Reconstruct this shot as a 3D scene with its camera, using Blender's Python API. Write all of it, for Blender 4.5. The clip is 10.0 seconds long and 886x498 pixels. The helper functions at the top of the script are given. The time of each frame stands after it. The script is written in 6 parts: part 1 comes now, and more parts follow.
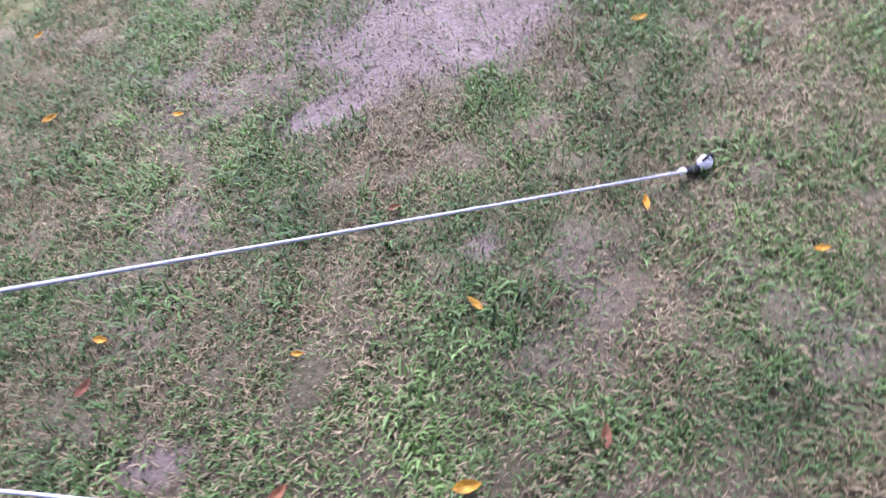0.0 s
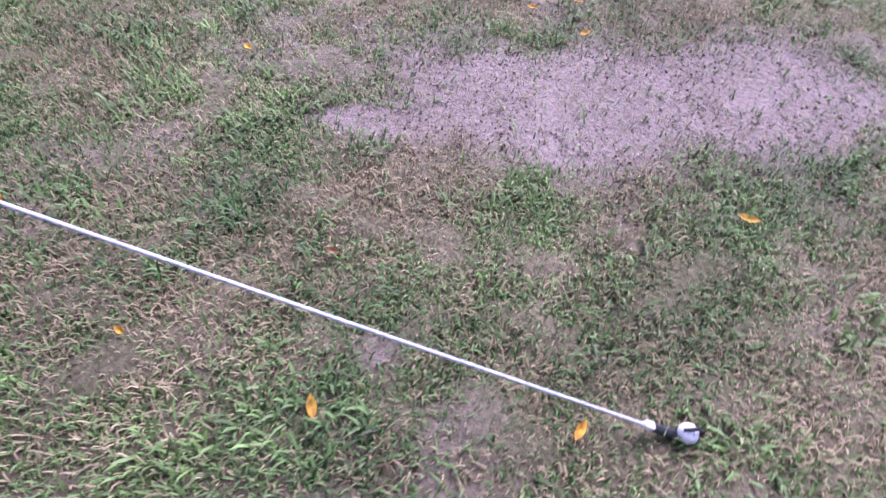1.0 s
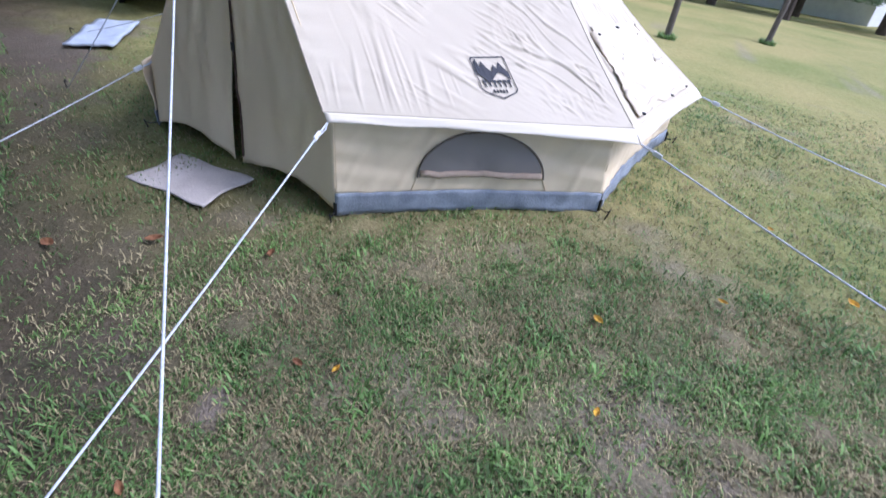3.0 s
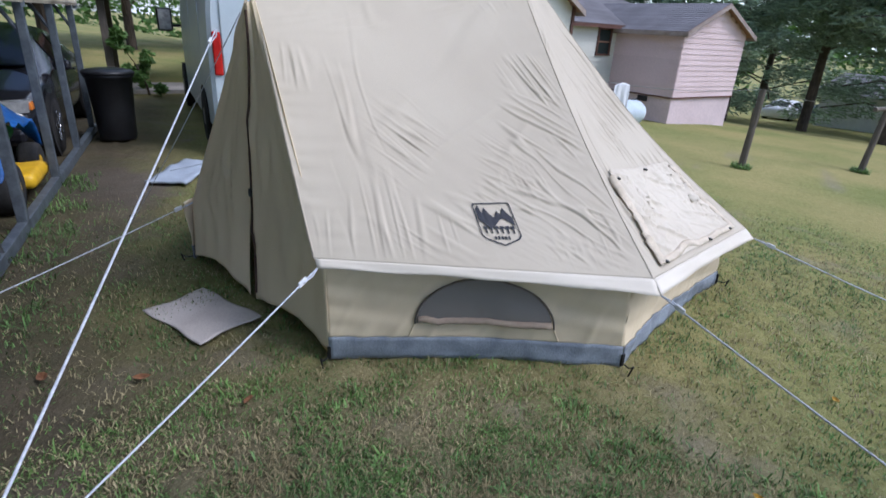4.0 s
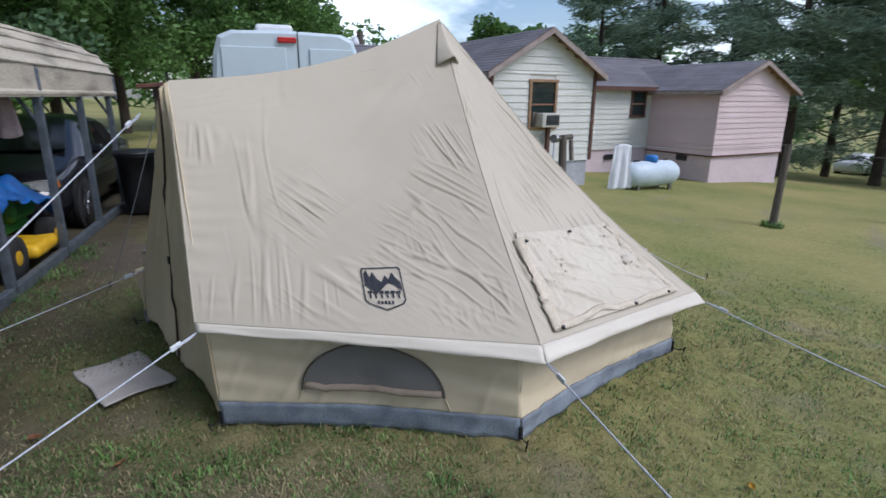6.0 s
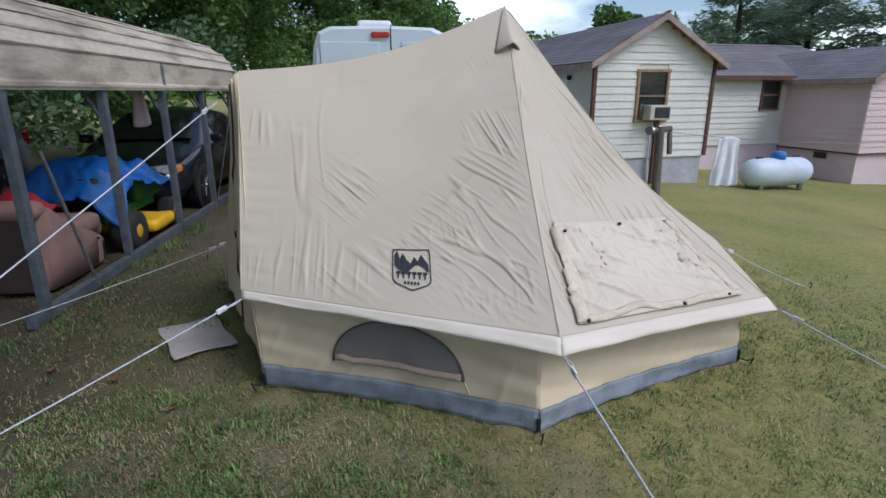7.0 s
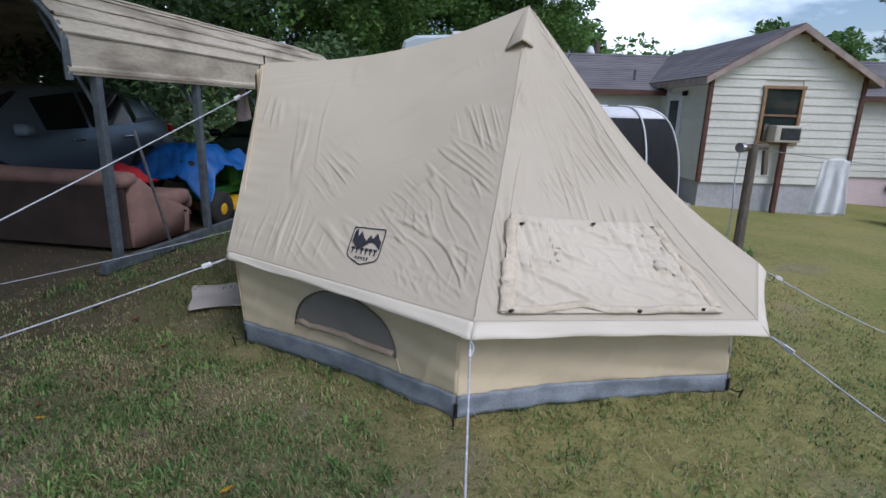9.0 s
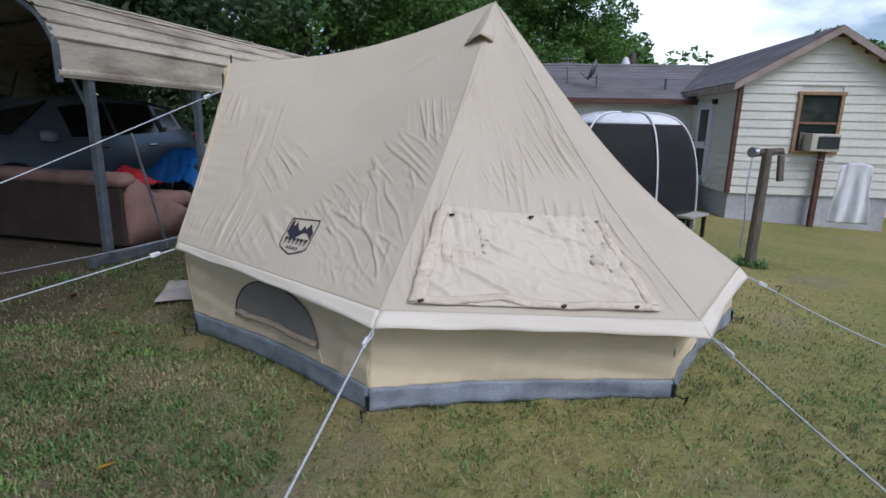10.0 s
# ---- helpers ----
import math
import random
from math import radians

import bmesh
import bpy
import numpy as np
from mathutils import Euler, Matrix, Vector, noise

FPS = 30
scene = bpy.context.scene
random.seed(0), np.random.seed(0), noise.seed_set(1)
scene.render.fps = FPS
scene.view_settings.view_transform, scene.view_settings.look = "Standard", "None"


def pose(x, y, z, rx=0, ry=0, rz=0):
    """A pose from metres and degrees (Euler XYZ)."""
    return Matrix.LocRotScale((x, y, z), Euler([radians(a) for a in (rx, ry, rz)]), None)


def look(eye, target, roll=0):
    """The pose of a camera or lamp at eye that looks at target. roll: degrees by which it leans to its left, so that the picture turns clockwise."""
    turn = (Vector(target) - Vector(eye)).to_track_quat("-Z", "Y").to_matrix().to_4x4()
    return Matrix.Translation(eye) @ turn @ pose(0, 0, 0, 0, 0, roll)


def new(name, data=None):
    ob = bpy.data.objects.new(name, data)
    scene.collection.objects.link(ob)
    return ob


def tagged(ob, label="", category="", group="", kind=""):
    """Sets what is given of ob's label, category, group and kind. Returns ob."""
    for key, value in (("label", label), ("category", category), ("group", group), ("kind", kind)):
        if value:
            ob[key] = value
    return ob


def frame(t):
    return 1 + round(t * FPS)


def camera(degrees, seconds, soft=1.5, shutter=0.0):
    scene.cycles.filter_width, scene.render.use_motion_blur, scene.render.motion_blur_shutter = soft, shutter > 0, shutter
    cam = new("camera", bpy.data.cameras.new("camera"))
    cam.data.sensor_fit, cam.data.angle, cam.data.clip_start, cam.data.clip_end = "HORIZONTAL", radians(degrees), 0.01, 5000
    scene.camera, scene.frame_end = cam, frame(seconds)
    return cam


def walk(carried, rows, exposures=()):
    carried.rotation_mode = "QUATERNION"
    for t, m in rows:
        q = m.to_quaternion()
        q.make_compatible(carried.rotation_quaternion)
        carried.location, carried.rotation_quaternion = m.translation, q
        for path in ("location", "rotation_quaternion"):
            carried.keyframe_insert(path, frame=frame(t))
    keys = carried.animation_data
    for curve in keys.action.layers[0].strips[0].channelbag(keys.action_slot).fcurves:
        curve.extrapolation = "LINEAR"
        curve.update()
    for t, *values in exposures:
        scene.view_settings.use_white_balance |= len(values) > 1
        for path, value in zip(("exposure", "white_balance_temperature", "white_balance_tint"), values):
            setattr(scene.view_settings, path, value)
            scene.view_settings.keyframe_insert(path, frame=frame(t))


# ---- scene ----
cam = camera(79.1, 10.0, shutter=0.25)
PATH = [
    (0, (0.369, 0.968, 1.483), (0.038, 2.09, -0.139), -5.1),
    (0.5, (0.583, 1.166, 1.427), (0.014, 2.296, -0.122), 5.1),
    (1, (0.672, 1.536, 1.364), (-0.061, 2.528, -0.211), 12.7),
    (1.5, (0.688, 1.834, 1.397), (-0.305, 2.595, -0.164), 9.7),
    (2, (0.797, 2.098, 1.45), (-0.484, 2.316, -0.07), 11.1),
    (2.3, (0.757, 2.08, 1.46), (-0.658, 2.022, 0.048), 11.6),
    (2.5, (0.634, 2.183, 1.495), (-0.829, 1.916, 0.157), 9.6),
    (3, (0.354, 2.282, 1.635), (-1.209, 1.725, 0.518), 6.7),
    (3.2, (0.275, 2.321, 1.647), (-1.301, 1.691, 0.588), 6.2),
    (4.3, (-0.173, 2.728, 1.779), (-1.755, 1.704, 1.11), 2.4),
    (4.5, (-0.224, 2.816, 1.79), (-1.815, 1.776, 1.165), 1.9),
    (5, (-0.283, 3.082, 1.81), (-1.886, 2.015, 1.272), 1.2),
    (5.5, (-0.445, 3.225, 1.785), (-2.056, 2.159, 1.268), 1.7),
    (6, (-0.641, 3.392, 1.777), (-2.14, 2.186, 1.231), 0.4),
    (6.2, (-0.67, 3.483, 1.769), (-2.086, 2.189, 1.203), -0.1),
    (7.5, (-1.163, 3.916, 1.702), (-2.255, 2.328, 1.165), 0.5),
    (8, (-1.342, 4.116, 1.685), (-2.292, 2.436, 1.162), 1.1),
    (8.5, (-1.539, 4.209, 1.633), (-2.403, 2.477, 1.13), 1.5),
    (9, (-1.763, 4.401, 1.567), (-2.542, 2.629, 1.062), 1.6),
    (9.5, (-2.049, 4.531, 1.526), (-2.745, 2.727, 1.013), 1.1),
    (10, (-2.42, 4.611, 1.426), (-3.029, 2.759, 0.978), 1.3),
]
LIGHT = [(0.0, 1.95, 5550, 44), (0.6, 1.9, 5550, 54), (1.3, 1.85, 5550, 52), (2.0, 1.75, 5500, 30), (2.8, 1.4, 5400, 24), (3.4, 0.9, 5600, 18), (4.5, 0.48, 5700, 15), (6.0, 0.3, 5850, 14), (8.0, 0.16, 5900, 14), (10.0, 0.1, 5900, 14)]
walk(cam, [(t, look(eye, target, roll)) for t, eye, target, roll in PATH], LIGHT)

# ---- sky, sun, exposure ----
world = bpy.data.worlds.new("sky")
scene.world = world
world.use_nodes = True
wn, wl = world.node_tree.nodes, world.node_tree.links
wn.clear()
w_out = wn.new("ShaderNodeOutputWorld")
w_bg = wn.new("ShaderNodeBackground")
w_sky = wn.new("ShaderNodeTexSky")
w_sky.sky_type = "NISHITA"
w_sky.sun_disc = False
w_sky.sun_elevation, w_sky.sun_rotation = radians(49), radians(-18)
w_sky.air_density, w_sky.dust_density, w_sky.ozone_density = 1.0, 1.5, 1.0
w_co = wn.new("ShaderNodeTexCoord")
w_map = wn.new("ShaderNodeMapping")
w_map.inputs["Scale"].default_value = (1.0, 1.0, 2.6)
w_noise = wn.new("ShaderNodeTexNoise")
w_noise.inputs["Scale"].default_value = 2.3
w_noise.inputs["Detail"].default_value = 8.0
w_noise.inputs["Roughness"].default_value = 0.55
w_ramp = wn.new("ShaderNodeValToRGB")
w_ramp.color_ramp.elements[0].position = 0.49
w_ramp.color_ramp.elements[1].position = 0.70
w_mix = wn.new("ShaderNodeMixRGB")
w_mix.inputs["Color2"].default_value = (12.5, 13.4, 14.6, 1)
w_bg.inputs["Strength"].default_value = 0.118
wl.new(w_co.outputs["Generated"], w_map.inputs["Vector"])
wl.new(w_map.outputs["Vector"], w_noise.inputs["Vector"])
wl.new(w_noise.outputs["Fac"], w_ramp.inputs["Fac"])
wl.new(w_ramp.outputs["Color"], w_mix.inputs["Fac"])
wl.new(w_sky.outputs["Color"], w_mix.inputs["Color1"])
wl.new(w_mix.outputs["Color"], w_bg.inputs["Color"])
wl.new(w_bg.outputs["Background"], w_out.inputs["Surface"])

sun = new("sun", bpy.data.lights.new("sun", "SUN"))
sun.data.energy, sun.data.angle, sun.data.color = 1.5, radians(26), (1.0, 0.97, 0.93)
sun.matrix_world = look((-6, 10, 11), (-3, 1, 0))


# ---- materials ----
def mat(name, c1, c2=None, scale=3.0, rough=0.7, metal=0.0, bump=0.0, fine=40.0, stretch=(1, 1, 1), grain=0.12, spec=0.4, island=0.0, rand=0.0, sharp=(0.35, 0.65), trans=0.0):
    """Two colours mixed by a broad noise, a fine grain on top, and a bump of the grain."""
    m = bpy.data.materials.new(name)
    m.use_nodes = True
    nd, ln = m.node_tree.nodes, m.node_tree.links
    b = nd["Principled BSDF"]
    b.inputs["Roughness"].default_value, b.inputs["Metallic"].default_value = rough, metal
    b.inputs["Specular IOR Level"].default_value = spec
    c2 = c2 or tuple(v * 0.8 for v in c1)
    co = nd.new("ShaderNodeTexCoord")
    mp = nd.new("ShaderNodeMapping")
    mp.inputs["Scale"].default_value = stretch
    ln.new(co.outputs["Object"], mp.inputs["Vector"])
    n1 = nd.new("ShaderNodeTexNoise")
    n1.inputs["Scale"].default_value, n1.inputs["Detail"].default_value = scale, 5
    n2 = nd.new("ShaderNodeTexNoise")
    n2.inputs["Scale"].default_value, n2.inputs["Detail"].default_value = fine, 4
    for n in (n1, n2):
        ln.new(mp.outputs["Vector"], n.inputs["Vector"])
    rp = nd.new("ShaderNodeValToRGB")
    rp.color_ramp.elements[0].position, rp.color_ramp.elements[1].position = sharp
    rp.color_ramp.elements[0].color, rp.color_ramp.elements[1].color = (*c2, 1), (*c1, 1)
    ln.new(n1.outputs["Fac"], rp.inputs["Fac"])
    hs = nd.new("ShaderNodeHueSaturation")
    ln.new(rp.outputs["Color"], hs.inputs["Color"])
    mr = nd.new("ShaderNodeMapRange")
    mr.inputs["From Min"].default_value, mr.inputs["From Max"].default_value = 0.25, 0.75
    mr.inputs["To Min"].default_value, mr.inputs["To Max"].default_value = 1 - grain, 1 + grain
    ln.new(n2.outputs["Fac"], mr.inputs["Value"])
    value = mr.outputs["Result"]
    for amount, kind, out in ((island, "ShaderNodeNewGeometry", "Random Per Island"), (rand, "ShaderNodeObjectInfo", "Random")):
        if amount:
            g = nd.new(kind)
            r = nd.new("ShaderNodeMapRange")
            r.inputs["To Min"].default_value, r.inputs["To Max"].default_value = 1 - amount, 1 + amount
            ln.new(g.outputs[out], r.inputs["Value"])
            x = nd.new("ShaderNodeMath")
            x.operation = "MULTIPLY"
            ln.new(value, x.inputs[0])
            ln.new(r.outputs["Result"], x.inputs[1])
            value = x.outputs["Value"]
    ln.new(value, hs.inputs["Value"])
    ln.new(hs.outputs["Color"], b.inputs["Base Color"])
    if bump:
        bp = nd.new("ShaderNodeBump")
        bp.inputs["Strength"].default_value, bp.inputs["Distance"].default_value = bump, 0.02
        ln.new(n2.outputs["Fac"], bp.inputs["Height"])
        ln.new(bp.outputs["Normal"], b.inputs["Normal"])
    if trans:
        t = nd.new("ShaderNodeBsdfTranslucent")
        ln.new(hs.outputs["Color"], t.inputs["Color"])
        mx = nd.new("ShaderNodeMixShader")
        mx.inputs["Fac"].default_value = trans
        out = nd["Material Output"]
        ln.new(b.outputs["BSDF"], mx.inputs[1])
        ln.new(t.outputs["BSDF"], mx.inputs[2])
        ln.new(mx.outputs["Shader"], out.inputs["Surface"])
    return m


def glass_mat(name, colour, rough=0.05, alpha=1.0):
    m = bpy.data.materials.new(name)
    m.use_nodes = True
    b = m.node_tree.nodes["Principled BSDF"]
    b.inputs["Base Color"].default_value = (*colour, 1)
    b.inputs["Roughness"].default_value = rough
    b.inputs["Specular IOR Level"].default_value = 0.35
    b.inputs["Alpha"].default_value = alpha
    return m


CANVAS = mat("canvas", (0.60, 0.53, 0.425), (0.56, 0.49, 0.39), 1.6, 0.75, fine=260, grain=0.05, bump=0.05, spec=0.25, trans=0.12)
CANVAS_WALL = mat("canvas_wall", (0.79, 0.66, 0.46), (0.73, 0.605, 0.42), 1.6, 0.8, fine=260, grain=0.05, bump=0.05, spec=0.2, trans=0.15)
HEM = mat("hem_canvas", (0.70, 0.635, 0.54), (0.65, 0.585, 0.49), 2.5, 0.75, fine=260, grain=0.05, spec=0.25)
TARP_GREY = mat("grey_groundsheet", (0.27, 0.30, 0.34), (0.17, 0.19, 0.225), 7, 0.5, fine=90, grain=0.15, bump=0.2)
BADGE = mat("badge_print", (0.022, 0.025, 0.035), (0.03, 0.03, 0.04), 20, 0.7, grain=0.2)
ROPE = mat("rope_white", (0.58, 0.60, 0.65), (0.42, 0.44, 0.50), 60, 0.7, fine=300, grain=0.25)
STEEL = mat("steel", (0.35, 0.36, 0.38), (0.25, 0.25, 0.27), 12, 0.35, metal=0.9, grain=0.15)
BLACK_PLASTIC = mat("black_plastic", (0.02, 0.02, 0.022), (0.014, 0.014, 0.016), 6, 0.42, grain=0.2)
RUBBER = mat("rubber", (0.018, 0.018, 0.018), (0.03, 0.028, 0.026), 9, 0.8, grain=0.25)
CARPORT = mat("carport_sheet", (0.50, 0.435, 0.335), (0.21, 0.17, 0.125), 2.6, 0.55, fine=26, grain=0.16, stretch=(0.5, 1, 1.6), sharp=(0.28, 0.52))
POST = mat("galvanised_post", (0.13, 0.15, 0.17), (0.085, 0.1, 0.115), 9, 0.5, metal=0.3, grain=0.2)
SIDING = mat("white_siding", (0.69, 0.68, 0.62), (0.61, 0.60, 0.545), 0.9, 0.55, fine=18, grain=0.06, rand=0.03)
PINK = mat("pink_siding", (0.68, 0.535, 0.53), (0.62, 0.48, 0.475), 0.9, 0.55, fine=18, grain=0.06, rand=0.03)
PINK_BLOCK = mat("pink_block", (0.70, 0.57, 0.58), (0.62, 0.50, 0.51), 1.2, 0.75, fine=14, grain=0.08, bump=0.2)
BLOCK = mat("grey_block", (0.46, 0.46, 0.49), (0.36, 0.36, 0.38), 1.5, 0.8, fine=12, grain=0.1, bump=0.2)
TRIM = mat("brown_trim", (0.13, 0.06, 0.042), (0.09, 0.04, 0.03), 5, 0.6, fine=40, grain=0.2)
SOFFIT = mat("soffit_wood", (0.30, 0.17, 0.11), (0.2, 0.11, 0.07), 4, 0.7, grain=0.15)
FASCIA = mat("fascia", (0.38, 0.31, 0.28), (0.26, 0.20, 0.18), 4, 0.6, grain=0.15)
SHINGLE = mat("shingle", (0.20, 0.19, 0.20), (0.15, 0.14, 0.15), 1.4, 0.9, fine=55, grain=0.3, bump=0.5, rand=0.12, island=0.12)
GLASS = glass_mat("window_glass", (0.02, 0.03, 0.03), 0.04)
CAR_GLASS = glass_mat("car_glass", (0.012, 0.014, 0.017), 0.08)
WHITE_PAINT = mat("white_paint", (0.75, 0.76, 0.78), (0.68, 0.69, 0.72), 3, 0.4, grain=0.05)
VAN_PAINT = mat("van_paint", (0.56, 0.645, 0.69), (0.52, 0.60, 0.645), 1.5, 0.28, grain=0.03, spec=0.5)
SILVER = mat("silver_paint", (0.20, 0.245, 0.30), (0.18, 0.22, 0.27), 2, 0.25, metal=0.4, grain=0.03)
BLACK_PAINT = mat("black_paint", (0.012, 0.013, 0.016), (0.016, 0.016, 0.02), 2, 0.14, grain=0.05, spec=0.6)
CHROME = mat("alloy", (0.55, 0.56, 0.58), (0.45, 0.46, 0.48), 8, 0.25, metal=0.9, grain=0.1)
RED_LENS = mat("red_lens", (0.55, 0.02, 0.015), (0.4, 0.012, 0.01), 12, 0.2, grain=0.1)
ORANGE_LENS = mat("orange_lens", (0.8, 0.25, 0.04), (0.7, 0.2, 0.03), 12, 0.2, grain=0.1)
LAMP_LENS = mat("lamp_lens", (0.5, 0.5, 0.48), (0.3, 0.3, 0.3), 14, 0.12, grain=0.2)
SOFA = mat("sofa_fabric", (0.30, 0.18, 0.15), (0.21, 0.125, 0.105), 3, 0.9, fine=120, grain=0.15, bump=0.3)
SOFA_DARK = mat("sofa_back_lining", (0.055, 0.036, 0.03), (0.035, 0.024, 0.02), 3, 0.9, fine=120, grain=0.2, bump=0.3)
RED_CLOTH = mat("red_cloth", (0.42, 0.02, 0.025), (0.3, 0.012, 0.02), 8, 0.9, grain=0.2)
BLUE_TARP = mat("blue_tarp", (0.015, 0.13, 0.42), (0.008, 0.07, 0.26), 6, 0.38, fine=70, grain=0.25, bump=0.3)
MOWER_YELLOW = mat("mower_yellow", (0.75, 0.45, 0.015), (0.6, 0.34, 0.012), 6, 0.4, grain=0.1)
MOWER_GREEN = mat("mower_green", (0.03, 0.16, 0.03), (0.02, 0.1, 0.02), 6, 0.4, grain=0.15)
WOOD_GREY = mat("weathered_wood", (0.16, 0.135, 0.11), (0.09, 0.075, 0.06), 4, 0.85, fine=30, stretch=(1, 1, 0.15), grain=0.25, bump=0.4)
WOOD_BROWN = mat("old_brown_wood", (0.09, 0.05, 0.035), (0.06, 0.035, 0.025), 4, 0.8, fine=30, stretch=(1, 1, 0.15), grain=0.25, bump=0.3)
TANK = mat("tank_paint", (0.62, 0.70, 0.76), (0.50, 0.57, 0.62), 3, 0.4, fine=25, grain=0.08)
BLUE_PLASTIC = mat("blue_cover", (0.03, 0.2, 0.55), (0.02, 0.14, 0.42), 9, 0.4, grain=0.1)
WHITE_CLOTH = mat("white_cloth", (0.74, 0.75, 0.78), (0.66, 0.67, 0.71), 7, 0.9, fine=120, grain=0.06, bump=0.2)
CONCRETE = mat("concrete", (0.42, 0.39, 0.36), (0.32, 0.30, 0.275), 2.5, 0.85, fine=35, grain=0.15, bump=0.3)
CARDBOARD = mat("mat_cloth", (0.52, 0.47, 0.44), (0.40, 0.355, 0.33), 4, 0.9, fine=120, grain=0.12, bump=0.3)
BARK = mat("bark", (0.10, 0.075, 0.055), (0.05, 0.038, 0.03), 5, 0.95, fine=20, stretch=(1, 1, 0.25), grain=0.3, bump=0.8)
LEAF = mat("leaf", (0.16, 0.28, 0.075), (0.09, 0.18, 0.05), 0.5, 0.55, fine=4, grain=0.3, island=0.45, spec=0.3, trans=0.4)
LEAF_DARK = mat("leaf_dark", (0.10, 0.17, 0.075), (0.06, 0.115, 0.05), 0.5, 0.55, fine=4, grain=0.3, island=0.45, spec=0.3, trans=0.25)
NEEDLE = mat("pine_needle", (0.31, 0.39, 0.26), (0.20, 0.28, 0.18), 0.5, 0.6, fine=4, grain=0.3, island=0.4, spec=0.25, trans=0.45)
YELLOW_LEAF = mat("yellow_leaf", (0.75, 0.48, 0.05), (0.55, 0.28, 0.03), 30, 0.6, grain=0.2, rand=0.15)
BROWN_LEAF = mat("brown_leaf", (0.42, 0.2, 0.1), (0.3, 0.14, 0.07), 30, 0.7, grain=0.2, rand=0.2)
NET = glass_mat("window_mesh", (0.22, 0.205, 0.19), 0.8, 0.8)
SCREEN_NET = glass_mat("screen_mesh", (0.012, 0.013, 0.016), 0.8, 0.8)
SOIL_BIT = mat("soil_bit", (0.19, 0.145, 0.12), (0.10, 0.075, 0.06), 9, 0.95, island=0.4)
DARK = mat("dark_inside", (0.015, 0.014, 0.013), (0.01, 0.01, 0.01), 3, 0.9)
ROOF_TIN = mat("rusty_tin", (0.22, 0.10, 0.065), (0.12, 0.06, 0.045), 3, 0.7, fine=20, grain=0.2)
GRASS = mat("grass_blade", (0.15, 0.25, 0.068), (0.075, 0.145, 0.042), 1.1, 0.55, fine=9, grain=0.2, island=0.6, spec=0.3, trans=0.22)
STRAW = mat("dry_blade", (0.37, 0.315, 0.18), (0.22, 0.185, 0.10), 1.1, 0.8, fine=9, grain=0.2, island=0.4, spec=0.15, trans=0.12)


# ---- building helpers ----
def thing(name, m, label, category, group="", kind=""):
    ob = new(name)
    ob.empty_display_size = 0.1
    ob.matrix_world = m
    return tagged(ob, label, category, group, kind)


def as_mesh(name, bm, material, smooth=False):
    me = bpy.data.meshes.new(name)
    bmesh.ops.recalc_face_normals(bm, faces=bm.faces)
    if smooth:
        for f in bm.faces:
            f.smooth = True
    bm.to_mesh(me)
    bm.free()
    me.materials.append(material)
    return me


def part(name, bm, material, parent=None, label="", smooth=False):
    ob = new(name, as_mesh(name, bm, material, smooth))
    if parent is not None:
        ob.parent = parent
    return tagged(ob, label)


def B():
    return bmesh.new()


def box(bm, c, s, rot=None, bevel=0.0):
    """A box of size s at c, turned by rot."""
    m = Matrix.Translation(c) @ (rot.to_4x4() if rot else Matrix()) @ Matrix.Diagonal((*s, 1))
    made = bmesh.ops.create_cube(bm, size=1, matrix=m)
    if bevel:
        edges = list({e for v in made["verts"] for e in v.link_edges})
        bmesh.ops.bevel(bm, geom=edges, offset=bevel, segments=2, affect="EDGES", profile=0.5)
    return bm


def rod(bm, a, b, r0, r1=None, seg=8, caps=True):
    """A tapered round bar from a to b."""
    a, b = Vector(a), Vector(b)
    r1 = r0 if r1 is None else r1
    q = (b - a).to_track_quat("Z", "Y").to_matrix().to_4x4()
    m = Matrix.Translation((a + b) / 2) @ q
    bmesh.ops.create_cone(bm, cap_ends=caps, segments=seg, radius1=r0, radius2=r1, depth=(b - a).length, matrix=m)
    return bm


def pipe(bm, points, r, seg=8):
    """A round bar along points."""
    pts = [Vector(p) for p in points]
    rings = []
    for i, p in enumerate(pts):
        d = (pts[min(i + 1, len(pts) - 1)] - pts[max(i - 1, 0)]).normalized()
        q = d.to_track_quat("Z", "Y").to_matrix()
        rings.append([bm.verts.new(p + q @ Vector((r * math.cos(k * math.tau / seg), r * math.sin(k * math.tau / seg), 0))) for k in range(seg)])
    for a, b in zip(rings, rings[1:]):
        for k in range(seg):
            bm.faces.new((a[k], a[(k + 1) % seg], b[(k + 1) % seg], b[k]))
    bm.faces.new(rings[0]), bm.faces.new(rings[-1])
    return bm


def plate(bm, outline, thick, axis):
    """A flat plate: a closed outline of points, swept by thick along axis."""
    d = Vector(axis).normalized() * thick
    lo = [bm.verts.new(Vector(p)) for p in outline]
    hi = [bm.verts.new(Vector(p) + d) for p in outline]
    n = len(lo)
    bm.faces.new(lo), bm.faces.new(hi)
    for k in range(n):
        bm.faces.new((lo[k], lo[(k + 1) % n], hi[(k + 1) % n], hi[k]))
    return bm


